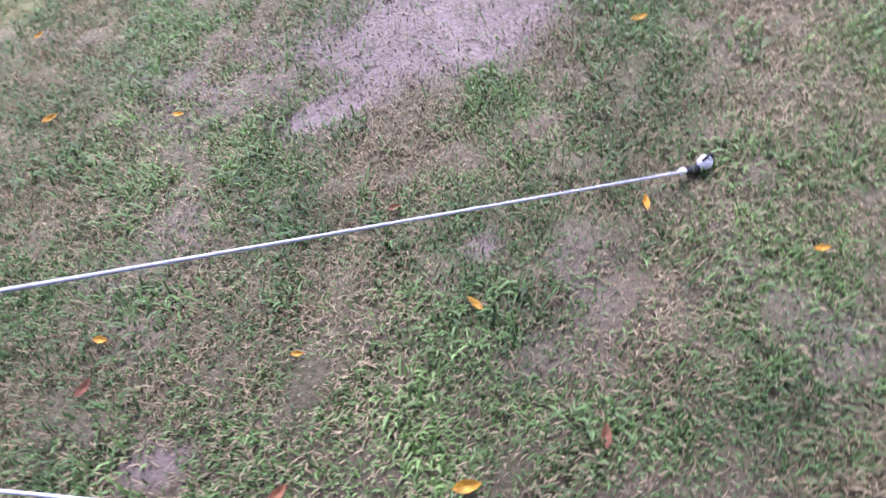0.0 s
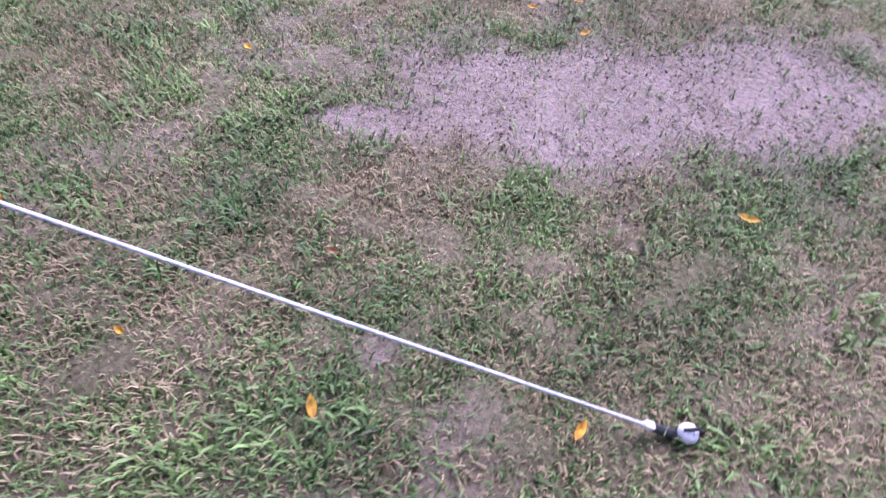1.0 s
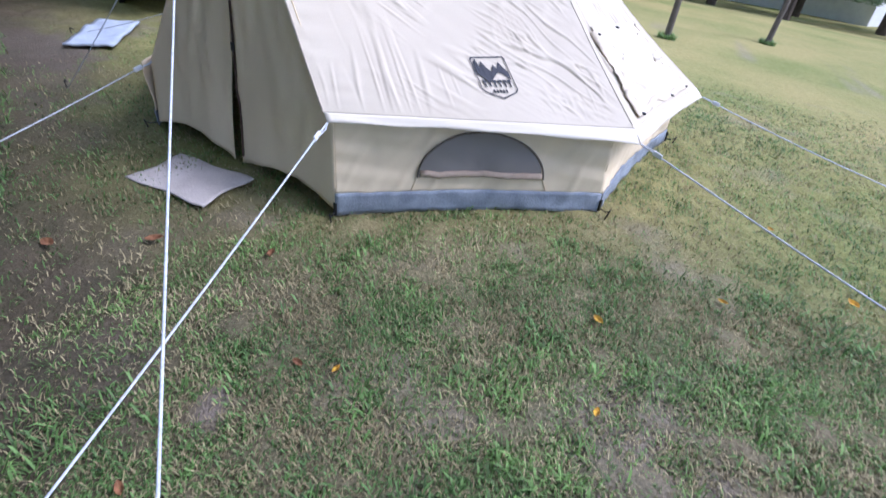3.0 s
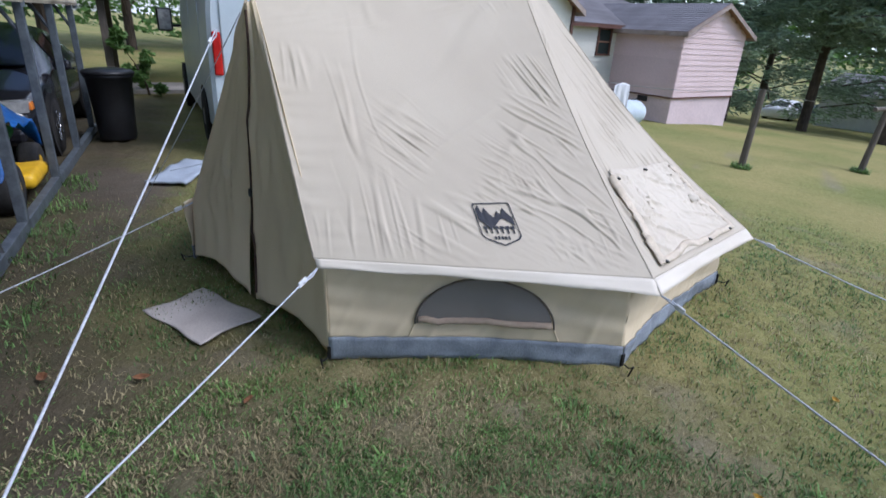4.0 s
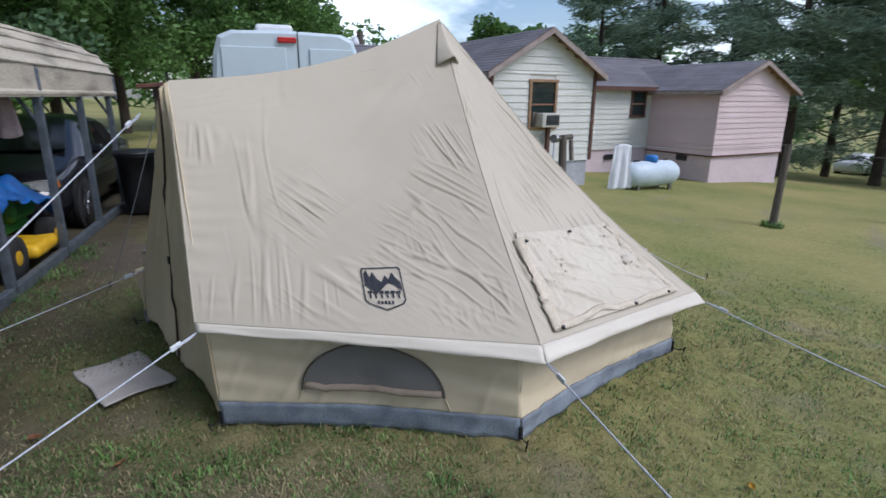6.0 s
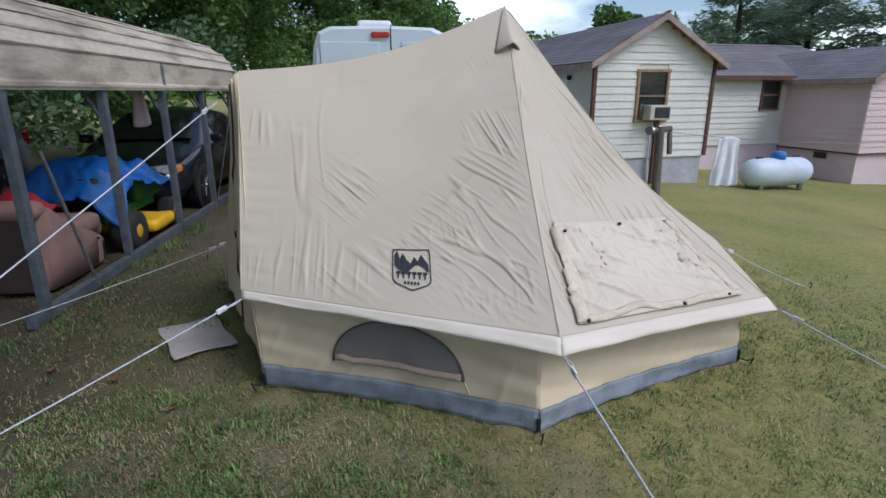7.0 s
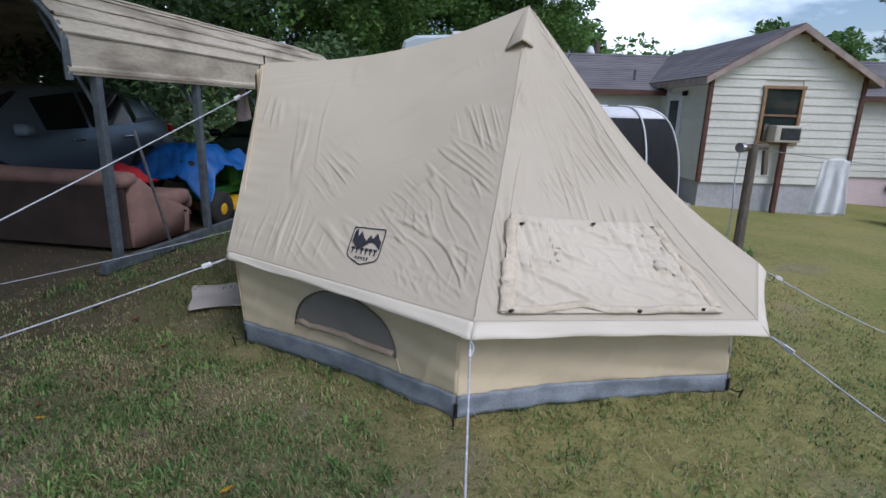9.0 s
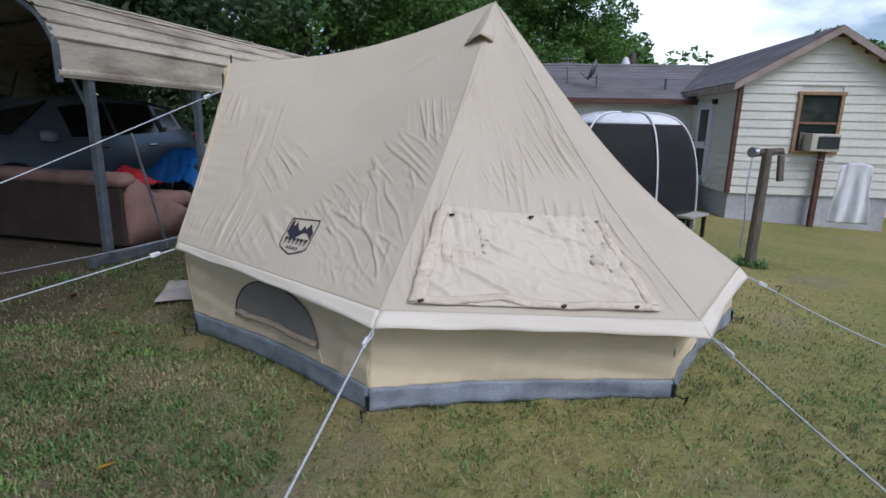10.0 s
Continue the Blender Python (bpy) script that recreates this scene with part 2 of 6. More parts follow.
def sheet(bm, surf, nu, nv, thick=0.0):
    """A grid of surf(u, v) over the unit square; with thick, a second skin below it and a rim."""
    top = [[bm.verts.new(surf(i / nu, j / nv)) for j in range(nv + 1)] for i in range(nu + 1)]
    for i in range(nu):
        for j in range(nv):
            bm.faces.new((top[i][j], top[i + 1][j], top[i + 1][j + 1], top[i][j + 1]))
    if thick:
        bmesh.ops.recalc_face_normals(bm, faces=bm.faces)
        bm.normal_update()
        low = [[bm.verts.new(v.co - v.normal * thick) for v in row] for row in top]
        for i in range(nu):
            for j in range(nv):
                bm.faces.new((low[i][j], low[i][j + 1], low[i + 1][j + 1], low[i + 1][j]))
            for j in (0, nv):
                bm.faces.new((top[i][j], top[i + 1][j], low[i + 1][j], low[i][j]))
        for j in range(nv):
            for i in (0, nu):
                bm.faces.new((top[i][j], top[i][j + 1], low[i][j + 1], low[i][j]))
    return bm


def lathe(bm, profile, seg=24, m=Matrix()):
    """A body turned round z: profile of (r, z)."""
    rings = [[bm.verts.new(m @ Vector((r * math.cos(k * math.tau / seg), r * math.sin(k * math.tau / seg), z))) for k in range(seg)] for r, z in profile]
    for a, b in zip(rings, rings[1:]):
        for k in range(seg):
            bm.faces.new((a[k], a[(k + 1) % seg], b[(k + 1) % seg], b[k]))
    bm.faces.new(rings[0]), bm.faces.new(rings[-1])
    return bm


def loft(bm, sections):
    """A skin over closed sections of equal length, closed at both ends."""
    rings = [[bm.verts.new(p) for p in s] for s in sections]
    n = len(rings[0])
    for a, b in zip(rings, rings[1:]):
        for k in range(n):
            bm.faces.new((a[k], a[(k + 1) % n], b[(k + 1) % n], b[k]))
    bm.faces.new(rings[0]), bm.faces.new(rings[-1])
    return bm


def smoothstep(a, b, x):
    t = min(1.0, max(0.0, (x - a) / (b - a)))
    return t * t * (3 - 2 * t)


# ---- ground ----
def ground_z(x, y):
    """The yard: flat under the tent, rising behind the walk and falling away towards the house."""
    rise = 0.05 * (x + 1.7) + 0.11 * (y - 2.4)
    rise = 0.03 * math.log(1 + math.exp(min(rise, 1.2) / 0.03)) if rise < 1.2 else rise
    rise = rise if rise < 0.5 else 0.5 + 0.3 * (1 - math.exp(-(rise - 0.5)))
    fall = -0.045 * max(0.0, -x - 5.0) - 0.03 * (y + 3.0) * smoothstep(5.0, 10.0, -x)
    fall = max(fall, -1.6)
    fall = max(fall - 0.06 * max(0.0, -x - 21.0), -4.8)
    port = 0.06 * smoothstep(0.5, -1.5, y + 0.3 * x)
    keep = smoothstep(-3.0, -0.3, x)
    return rise * keep + fall + port + 0.012 * noise.noise((x * 0.9, y * 0.9, 3.0))


BARE = [(-0.35, 2.95, 0.62, 0.36, 35), (0.15, 3.45, 0.6, 0.3, 50), (-0.55, 2.5, 0.2, 0.08, 40), (0.5, 3.9, 0.5, 0.3, 40), (-0.55, 1.15, 0.12, 0.07, 20),
        (-2.9, -3.0, 0.6, 0.4, 60), (0.2, 2.0, 0.08, 0.06, 0), (-3.3, 4.1, 0.15, 0.1, 10)]


BARE_TURNED = [(cx, cy, a, b, math.cos(radians(turn)), math.sin(radians(turn)), (2.4 * max(a, b)) ** 2) for cx, cy, a, b, turn in BARE]


def bare_at(x, y):
    """How far the turf is worn off, from 0 to about 1."""
    out = 0.0
    for cx, cy, a, b, c, s, reach in BARE_TURNED:
        dx, dy = x - cx, y - cy
        if dx * dx + dy * dy < reach:
            out += math.exp(-(((dx * c + dy * s) / a) ** 2 + ((dy * c - dx * s) / b) ** 2))
    inside = 0.838 * (x + 0.95) - 0.546 * (y + 1.08)
    if inside > -1.6 and -12 < y < 1.5:
        out += (0.9 * smoothstep(0.1, 0.5, inside) + 0.2 * smoothstep(-1.6, -0.3, inside) * smoothstep(0.5, 0.1, inside)) * smoothstep(-12, -7, y) * smoothstep(1.5, 0.5, y)
    return max(0.0, out + 0.45 * noise.noise((x * 1.7, y * 1.7, 0.5)) + 0.3 * noise.noise((x * 5.5, y * 5.5, 1.5)))


def port_shade_at(x, y):
    """Soil darkened for the shade under the carport and in the strip along its open side."""
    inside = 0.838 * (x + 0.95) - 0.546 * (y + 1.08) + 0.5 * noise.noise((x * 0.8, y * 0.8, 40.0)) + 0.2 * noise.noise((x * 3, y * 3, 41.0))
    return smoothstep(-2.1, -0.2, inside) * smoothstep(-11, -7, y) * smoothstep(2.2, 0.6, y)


def ground_mat():
    m = bpy.data.materials.new("lawn_soil")
    m.use_nodes = True
    nd, ln = m.node_tree.nodes, m.node_tree.links
    b = nd["Principled BSDF"]
    b.inputs["Roughness"].default_value = 0.95
    b.inputs["Specular IOR Level"].default_value = 0.15
    co = nd.new("ShaderNodeTexCoord")

    def ns(scale, detail=6, rough=0.6):
        n = nd.new("ShaderNodeTexNoise")
        n.inputs["Scale"].default_value, n.inputs["Detail"].default_value, n.inputs["Roughness"].default_value = scale, detail, rough
        ln.new(co.outputs["Object"], n.inputs["Vector"])
        return n.outputs["Fac"]

    def ramp(fac, stops):
        r = nd.new("ShaderNodeValToRGB")
        for e, (p, c) in zip(r.color_ramp.elements, stops):
            e.position, e.color = p, (*c, 1)
        for p, c in stops[2:]:
            r.color_ramp.elements.new(p).color = (*c, 1)
        ln.new(fac, r.inputs["Fac"])
        return r.outputs["Color"]

    def mix(fac, a, c, kind="MIX"):
        x = nd.new("ShaderNodeMixRGB")
        x.blend_type = kind
        if isinstance(fac, float):
            x.inputs["Fac"].default_value = fac
        else:
            ln.new(fac, x.inputs["Fac"])
        ln.new(a, x.inputs["Color1"]), ln.new(c, x.inputs["Color2"])
        return x.outputs["Color"]

    broad = ramp(ns(0.35, 4), [(0.35, (0.22, 0.26, 0.055)), (0.65, (0.46, 0.385, 0.14))])
    # Dark noise ends in tuft and thatch imitate shade between the blades.
    tuft = ramp(ns(20, 9, 0.75), [(0.35, (0.035, 0.035, 0.02)), (0.7, (0.33, 0.31, 0.155))])
    turf = mix(0.5, broad, tuft)
    thatch = mix(0.5, ramp(ns(2.2, 5), [(0.35, (0.085, 0.10, 0.035)), (0.65, (0.21, 0.165, 0.105))]), ramp(ns(45, 9, 0.8), [(0.38, (0.012, 0.011, 0.007)), (0.68, (0.36, 0.32, 0.20))]))
    nr = nd.new("ShaderNodeAttribute")
    nr.attribute_name = "thatch"
    turf = mix(nr.outputs["Fac"], turf, thatch)
    dirt = mix(0.55, ramp(ns(4, 6, 0.6), [(0.3, (0.175, 0.142, 0.116)), (0.7, (0.36, 0.30, 0.25))]), ramp(ns(60, 9, 0.75), [(0.33, (0.06, 0.048, 0.037)), (0.64, (0.37, 0.31, 0.255))]))
    at = nd.new("ShaderNodeAttribute")
    at.attribute_name = "bare"
    add = nd.new("ShaderNodeMath")
    add.operation = "MULTIPLY_ADD"
    ln.new(ns(28, 6, 0.7), add.inputs[0])
    add.inputs[1].default_value = 0.55
    ln.new(at.outputs["Fac"], add.inputs[2])
    edge = ramp(add.outputs["Value"], [(0.42, (0, 0, 0)), (1.0, (1, 1, 1))])
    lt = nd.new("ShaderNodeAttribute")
    lt.attribute_name = "port_shade"
    # Dark brown soil colour that carries the shade of the carport side.
    shaded_soil = mix(0.5, ramp(ns(3, 6, 0.65), [(0.35, (0.035, 0.038, 0.018)), (0.65, (0.095, 0.07, 0.048))]), ramp(ns(50, 9, 0.8), [(0.35, (0.012, 0.010, 0.007)), (0.7, (0.15, 0.12, 0.085))]))
    ln.new(mix(lt.outputs["Fac"], mix(edge, turf, dirt), shaded_soil), b.inputs["Base Color"])
    bp = nd.new("ShaderNodeBump")
    bp.inputs["Strength"].default_value, bp.inputs["Distance"].default_value = 0.7, 0.03
    ln.new(ns(35, 8, 0.7), bp.inputs["Height"])
    ln.new(bp.outputs["Normal"], b.inputs["Normal"])
    return m


def spaced(lo, hi, step, far):
    """Even steps from lo to hi, then ever longer ones out to far on both sides."""
    mid = list(np.arange(lo, hi + step / 2, step))
    out, v, d = [], hi, step
    while v < far:
        d *= 1.25
        v += d
        out.append(v)
    down, v, d = [], lo, step
    while v > -far:
        d *= 1.25
        v -= d
        down.append(v)
    return down[::-1] + mid + out


gx, gy = spaced(-6.5, 2.5, 0.06, 900), spaced(-4.5, 6.5, 0.06, 900)
verts = [(x, y, ground_z(x, y) + (0.03 * (bare_at(x, y) < 0.4) * noise.noise((x * 7, y * 7, 9.0)) if abs(x) < 8 and abs(y) < 8 else 0)) for x in gx for y in gy]
ny = len(gy)
faces = [(i * ny + j, (i + 1) * ny + j, (i + 1) * ny + j + 1, i * ny + j + 1) for i in range(len(gx) - 1) for j in range(ny - 1)]
me = bpy.data.meshes.new("ground")
me.from_pydata(verts, [], faces)
me.attributes.new("bare", "FLOAT", "POINT").data.foreach_set("value", [bare_at(x, y) if abs(x) < 14 and abs(y) < 14 else 0.3 * max(0, noise.noise((x * 0.3, y * 0.3, 0))) for x, y, z in verts])
me.attributes.new("thatch", "FLOAT", "POINT").data.foreach_set("value", [smoothstep(3.6, 1.6, math.hypot(x - 0.1, y - 2.4)) for x, y, z in verts])
me.attributes.new("port_shade", "FLOAT", "POINT").data.foreach_set("value", [0.92 * port_shade_at(x, y) if abs(x) < 14 and abs(y) < 14 else 0.0 for x, y, z in verts])
for p in me.polygons:
    p.use_smooth = True
me.materials.append(ground_mat())
tagged(new("ground", me), "patchy green and straw-coloured lawn with worn bare soil", "lawn", kind="structure")


# ---- the tent ----
TC = Vector((-4.02, 0.35, 0.0))
CORNERS = "MRQHIJKL"
ANGLE = {c: 57 + 45 * k for k, c in enumerate(CORNERS)}
EAVE_Z = {"L": 0.60, "M": 0.50, "R": 0.415, "Q": 0.42, "H": 0.47, "I": 0.5, "J": 0.52, "K": 0.50}
EAVE_R = {"L": 2.25, "M": 2.27, "R": 2.33, "Q": 2.24, "H": 2.25, "I": 2.25, "J": 2.2, "K": 2.12}
APEX = Vector((-0.12, 0.17, 2.36))
DOOR_TOP = Vector((1.82, -0.31, 1.86))


def polar(r, deg, z=0.0):
    return Vector((r * math.cos(radians(deg)), r * math.sin(radians(deg)), z))


FOOT = {c: polar(2.156, ANGLE[c], ground_z(*(TC + polar(2.156, ANGLE[c])).xy) + 0.005) for c in CORNERS}
EAVE = {c: polar(EAVE_R[c], ANGLE[c], EAVE_Z[c]) for c in CORNERS}
EAVE["M"] = Vector((-2.85, 2.285, 0.50)) - TC
EAVE["Q"] = Vector((-5.72, 1.72, 0.40)) - TC


def crease(p, along, wave, seed):
    """Sharp-backed soft creases, long in the direction along; about -0.5 to 0.5."""
    a = Vector(along).normalized()
    s = p.dot(a)
    q = (p - a * s) * wave + a * (s * wave * 0.05)
    bend = 0.3 * noise.noise(p * 1.7 + Vector((seed, 0, seed)))
    n = noise.noise(q + Vector((seed + bend, seed * 2.3, bend)))
    some = smoothstep(-0.12, 0.30, noise.noise(p * 2.3 + Vector((seed * 3.1, 4.0, seed))))
    return some * (math.exp(-((n / 0.11) ** 2)) - 0.35 * math.exp(-(((n - 0.17) / 0.09) ** 2))) + 0.06 * n


def seam(top, foot, sag):
    """A roof seam: straight from the top, hollow towards the eave."""
    flat = Vector((foot.x - top.x, foot.y - top.y, 0)).normalized()

    def at(v):
        k = math.sin(math.pi * v ** 1.25)
        return top.lerp(foot, v) - (flat * 0.55 + Vector((0, 0, 0.85))) * sag * k

    return at


def roof(tl, tr, left, right, hollow, seed, pulls, flat=None):
    """A stretched panel between two seams. pulls: (direction, wave, height, where) of its creases."""
    ref = (left(1) - tl).cross(right(1) - left(1)).normalized()
    ref = ref if ref.z > 0 else -ref

    def surf(u, v):
        p = left(v).lerp(right(v), u)
        ridge = (tl - tr).length
        p.z -= 0.055 * ridge * math.sin(math.pi * u) * (1 - v) ** 1.5
        p = p - ref * hollow * math.sin(math.pi * u) * math.sin(math.pi * min(1, v))
        edge = min(1.0, 16 * u * (1 - u)) * min(1.0, 10 * (1 - v)) * min(1.0, 7 * v)
        h = sum(high * crease(p, way, wave, seed + k) * where(u, v) for k, (way, wave, high, where) in enumerate(pulls))
        if flat:
            h *= 1 - 0.85 * math.exp(-(((u - flat[0]) / 0.10) ** 4 + ((v - flat[1]) / 0.10) ** 4))
        near = min(u, 1 - u) * (left(v) - right(v)).length
        pucker = 0.009 * noise.noise((v * 26, seed, near * 4)) * math.exp(-near / 0.12) * min(1.0, 40 * u * (1 - u)) * smoothstep(0.08, 0.3, v) * min(1, 12 * (1 - v))
        return p + ref * (h * edge + pucker)

    return surf


BLEND = pose(*TC)
tent = thing("bell_tent", BLEND, "cream canvas bell tent with a grey groundsheet, pegged on the lawn", "tent")
panels = {}


def hem_line(a, b, u):
    """The free lower edge of the eave between two corners: it hangs in a shallow curve."""
    p = a.lerp(b, u)
    inward = -0.02 * math.sin(math.pi * u)
    d = Vector((p.x, p.y, 0)).normalized()
    return p + d * inward + Vector((0, 0, 0.004 * math.sin(math.pi * u) + 0.003 * math.sin(23 * u)))


HEM_UP = 0.035
SEAM_SAG = {"L": 0.02, "M": 0.07, "R": 0.10, "Q": 0.13, "H": 0.12, "I": 0.12, "J": 0.08, "K": 0.02}
SEAMS = {c: seam(DOOR_TOP if c in "LK" else APEX, EAVE[c].lerp(DOOR_TOP if c in "LK" else APEX, HEM_UP), SEAM_SAG[c]) for c in CORNERS}


def hem_surf(ca, cb, panel):
    def surf(u, v):
        low, hi = hem_line(EAVE[ca], EAVE[cb], u), panel(u, 0.9999)
        return low.lerp(hi, v) + Vector((0, 0, 0.005 * math.sin(17 * u + 4 * v) * math.sin(math.pi * v)))

    return surf


order = list("KLMRQHIJ")
slant = EAVE["M"] - DOOR_TOP
fall_l = EAVE["L"] - DOOR_TOP
for i, ca in enumerate(order):
    cb = order[(i + 1) % 8]
    if ca == "K":
        continue
    topa, topb = (DOOR_TOP if ca == "L" else APEX), (DOOR_TOP if cb == "K" else APEX)
    down = (EAVE[ca] + EAVE[cb]) / 2 - APEX
    if ca == "L":
        pulls = [(slant, 15.0, 0.011, lambda u, v: smoothstep(0.34, 0.62, v) * smoothstep(0.2, 0.45, u)),
                 (fall_l, 11.0, 0.013, lambda u, v: smoothstep(0.36, 0.10, u) * smoothstep(0.0, 0.2, v)),
                 ((EAVE["L"] + EAVE["M"] - APEX - DOOR_TOP), 15.0, 0.006, lambda u, v: smoothstep(0.55, 0.95, v)),
                 (slant, 25.0, 0.007, lambda u, v: smoothstep(0.38, 0.6, v) * smoothstep(0.2, 0.5, u)),
                 (DOOR_TOP - APEX, 14.0, 0.005, lambda u, v: smoothstep(0.22, 0.05, v)),
                 (EAVE["M"] - APEX + (EAVE["M"] - DOOR_TOP) * 0.8, 20.0, 0.011, lambda u, v: smoothstep(0.66, 0.95, u) * smoothstep(0.1, 0.3, v)),
                 (Vector((0.6, -0.2, -0.5)), 3.0, 0.006, lambda u, v: 1.0)]
    else:
        pulls = [(down, 12.0, 0.011, lambda u, v: 0.1 + 0.9 * smoothstep(0.35, 0.8, v)),
                 (EAVE[cb] - APEX, 15.0, 0.009, lambda u, v: smoothstep(0.5, 0.95, u)),
                 (EAVE[ca] - APEX, 17.0, 0.008, lambda u, v: smoothstep(0.35, 0.0, u)),
                 (EAVE[cb] - APEX, 24.0, 0.008, lambda u, v: smoothstep(0.3, 0.7, v)),
                 (down, 3.0, 0.006, lambda u, v: 1.0)]
    panels[ca] = roof(topa, topb, SEAMS[ca], SEAMS[cb], 0.03, 3.0 + i * 1.7, pulls, (0.575, 0.865) if ca == "L" else None)
    detail = (250, 210) if ca in "LM" else (70, 70) if ca == "R" else (24, 24)
    part("roof_panel", sheet(B(), lambda u, v, p=panels[ca]: p(-0.004 + 1.008 * u, v), *detail, thick=0.003), CANVAS, tent, smooth=True)
    part("eave_hem", sheet(B(), hem_surf(ca, cb, panels[ca]), 60, 4, thick=0.004), HEM, tent, "paler doubled canvas hem", smooth=True)
    part("seam_tape", pipe(B(), [SEAMS[ca](0.02 + 0.97 * k / 40) + Vector((0, 0, 0.001)) for k in range(41)], 0.0035, 6), CANVAS, tent, smooth=True)

# walls below the eaves, with the grey groundsheet turned up round the foot
for i, ca in enumerate(order):
    cb = order[(i + 1) % 8]
    if ca == "K":
        continue
    fa, fb = FOOT[ca], FOOT[cb]
    wa, wb = polar(2.19 if ca in "LK" else 2.12, ANGLE[ca], EAVE_Z[ca]), polar(2.19 if cb in "LK" else 2.12, ANGLE[cb], EAVE_Z[cb])
    n_out = ((fa + fb) / 2).normalized()
    n_out.z = 0

    def wall_at(u, v, fa=fa, fb=fb, wa=wa, wb=wb, n=n_out, seed=i * 2.1):
        p = fa.lerp(fb, u).lerp(wa.lerp(wb, u), v)
        k = math.sin(math.pi * u)
        return p + n * (-0.05 * k + 0.014 * noise.noise((u * 7, v * 2, seed)) * min(1, 9 * u * (1 - u)) + 0.012 * noise.noise((u * 3 + v * 6, v * 3, seed + 5)) + 0.008 * min(1, 12 * u * (1 - u)) * math.exp(-((noise.noise(((u * 5 - v * 0.9) * 2.4, (u + v) * 0.9, seed + 8)) / 0.14) ** 2)))

    part("wall_panel", sheet(B(), lambda u, v, w=wall_at: w(u, 0.24 + 0.76 * v), 90, 22, thick=0.003), CANVAS_WALL, tent, smooth=True)
    band = lambda u, v, w=wall_at, n=n_out, s=i: w(u, 0.255 * v) + n * (0.006 + 0.012 * noise.noise((u * 14, v * 3, s)) * (1 - v)) + Vector((0, 0, 0.018 * v * noise.noise((u * 4, 2, s))))
    part("groundsheet_edge", sheet(B(), band, 60, 5, thick=0.003), TARP_GREY, tent, "grey plastic groundsheet turned up at the foot", smooth=True)
    if ca == "L":
        WALL_LM, N_LM = wall_at, n_out
    if ca in "LMR":
        # the curved seam beside the window and the corner strap
        part("corner_strap", box(B(), tuple(fb + polar(0.005, ANGLE[cb], 0.045)), (0.012, 0.022, 0.08), Matrix.Rotation(radians(ANGLE[cb]), 3, "Z"), 0.004), BLACK_PLASTIC, tent, "black webbing strap at a tent corner")
part("corner_strap", box(B(), tuple(FOOT["L"] + polar(0.005, 12, 0.045)), (0.012, 0.022, 0.08), Matrix.Rotation(radians(12), 3, "Z"), 0.004), BLACK_PLASTIC, tent, "black webbing strap at a tent corner")

# half-moon window in the wall below the badge
W0, W1, WB, WT = 0.285, 0.755, 0.41, 0.93


def win_at(a, r):
    u = (W0 + W1) / 2 + (W1 - W0) / 2 * r * math.cos(a)
    v = WB + (WT - WB) * r * math.sin(a)
    return WALL_LM(u, v) + N_LM * 0.008


def fan(a, r):
    return win_at(math.pi * a, r)


window = part("mesh_window", sheet(B(), lambda u, v: fan(u, 0.02 + 0.96 * v), 28, 6), NET, tent, "half-moon grey mesh window", smooth=True)
part("window_piping", pipe(B(), [win_at(math.pi * k / 28, 1.0) + N_LM * 0.004 for k in range(29)], 0.006), WOOD_GREY, window, "grey-brown piping")
roll = [WALL_LM(W0 + 0.01 + (W1 - W0 - 0.02) * k / 20, WB + 0.04 + 0.02 * noise.noise((k * 0.5, 0, 0))) + N_LM * 0.012 for k in range(21)]
part("rolled_flap", pipe(B(), roll, 0.02, 10), mat("flap_canvas", (0.40, 0.31, 0.235), (0.33, 0.25, 0.19), 8, 0.85, grain=0.1), window, "rolled brown canvas flap", smooth=True)
for u0 in (W0, W1):
    seam = [WALL_LM(u0 + (0.02 if u0 == W1 else -0.02) * k / 5, WB - 0.15 * k / 5) + N_LM * 0.004 for k in range(6)]
    part("seam", pipe(B(), seam, 0.004, 6), CANVAS_WALL, window)

# door side: two closing flaps with a dark slit between them
FL, FK = FOOT["L"], FOOT["K"]
EL, EK = polar(2.20, 12.3, EAVE_Z["L"]), polar(2.13, -33.3, EAVE_Z["K"])
TOP_L, TOP_K = DOOR_TOP + Vector((0.01, 0.015, -0.012)), DOOR_TOP + Vector((0.0, -0.06, -0.03))


def door_edge(foot, eave, top, v):
    return foot.lerp(eave, v / 0.33) if v < 0.33 else eave.lerp(top, (v - 0.33) / 0.67)


def flap(side, u, v):
    """u from the outer edge to the slit."""
    edge = door_edge(FL, EL, TOP_L, v) if side else door_edge(FK, EK, TOP_K, v)
    mid = FL.lerp(FK, 0.5).lerp(DOOR_TOP + Vector((0.05, 0, -0.05)), v)
    gap = 0.035 * (1 - v) + 0.012 * math.sin(v * 9)
    mid = mid + (FL - FK).normalized() * (gap if side else -gap)
    lift = 0.09 * math.sin(math.pi * u) * (1 - v) ** 2 * max(0, 1 - v * 4)
    p = edge.lerp(mid, u)
    out = Vector((0.98, -0.17, 0.1))
    return p + Vector((0, 0, lift)) + out * ((0.016 * noise.noise((u * 6, v * 1.2, 4 + side)) + 0.012 * noise.noise((u * 2, v * 3, 9))) * min(1, 8 * u) + 0.02 * crease(p, edge - mid + Vector((0, 0, 3)), 7, side + 2) * min(1, 6 * u))


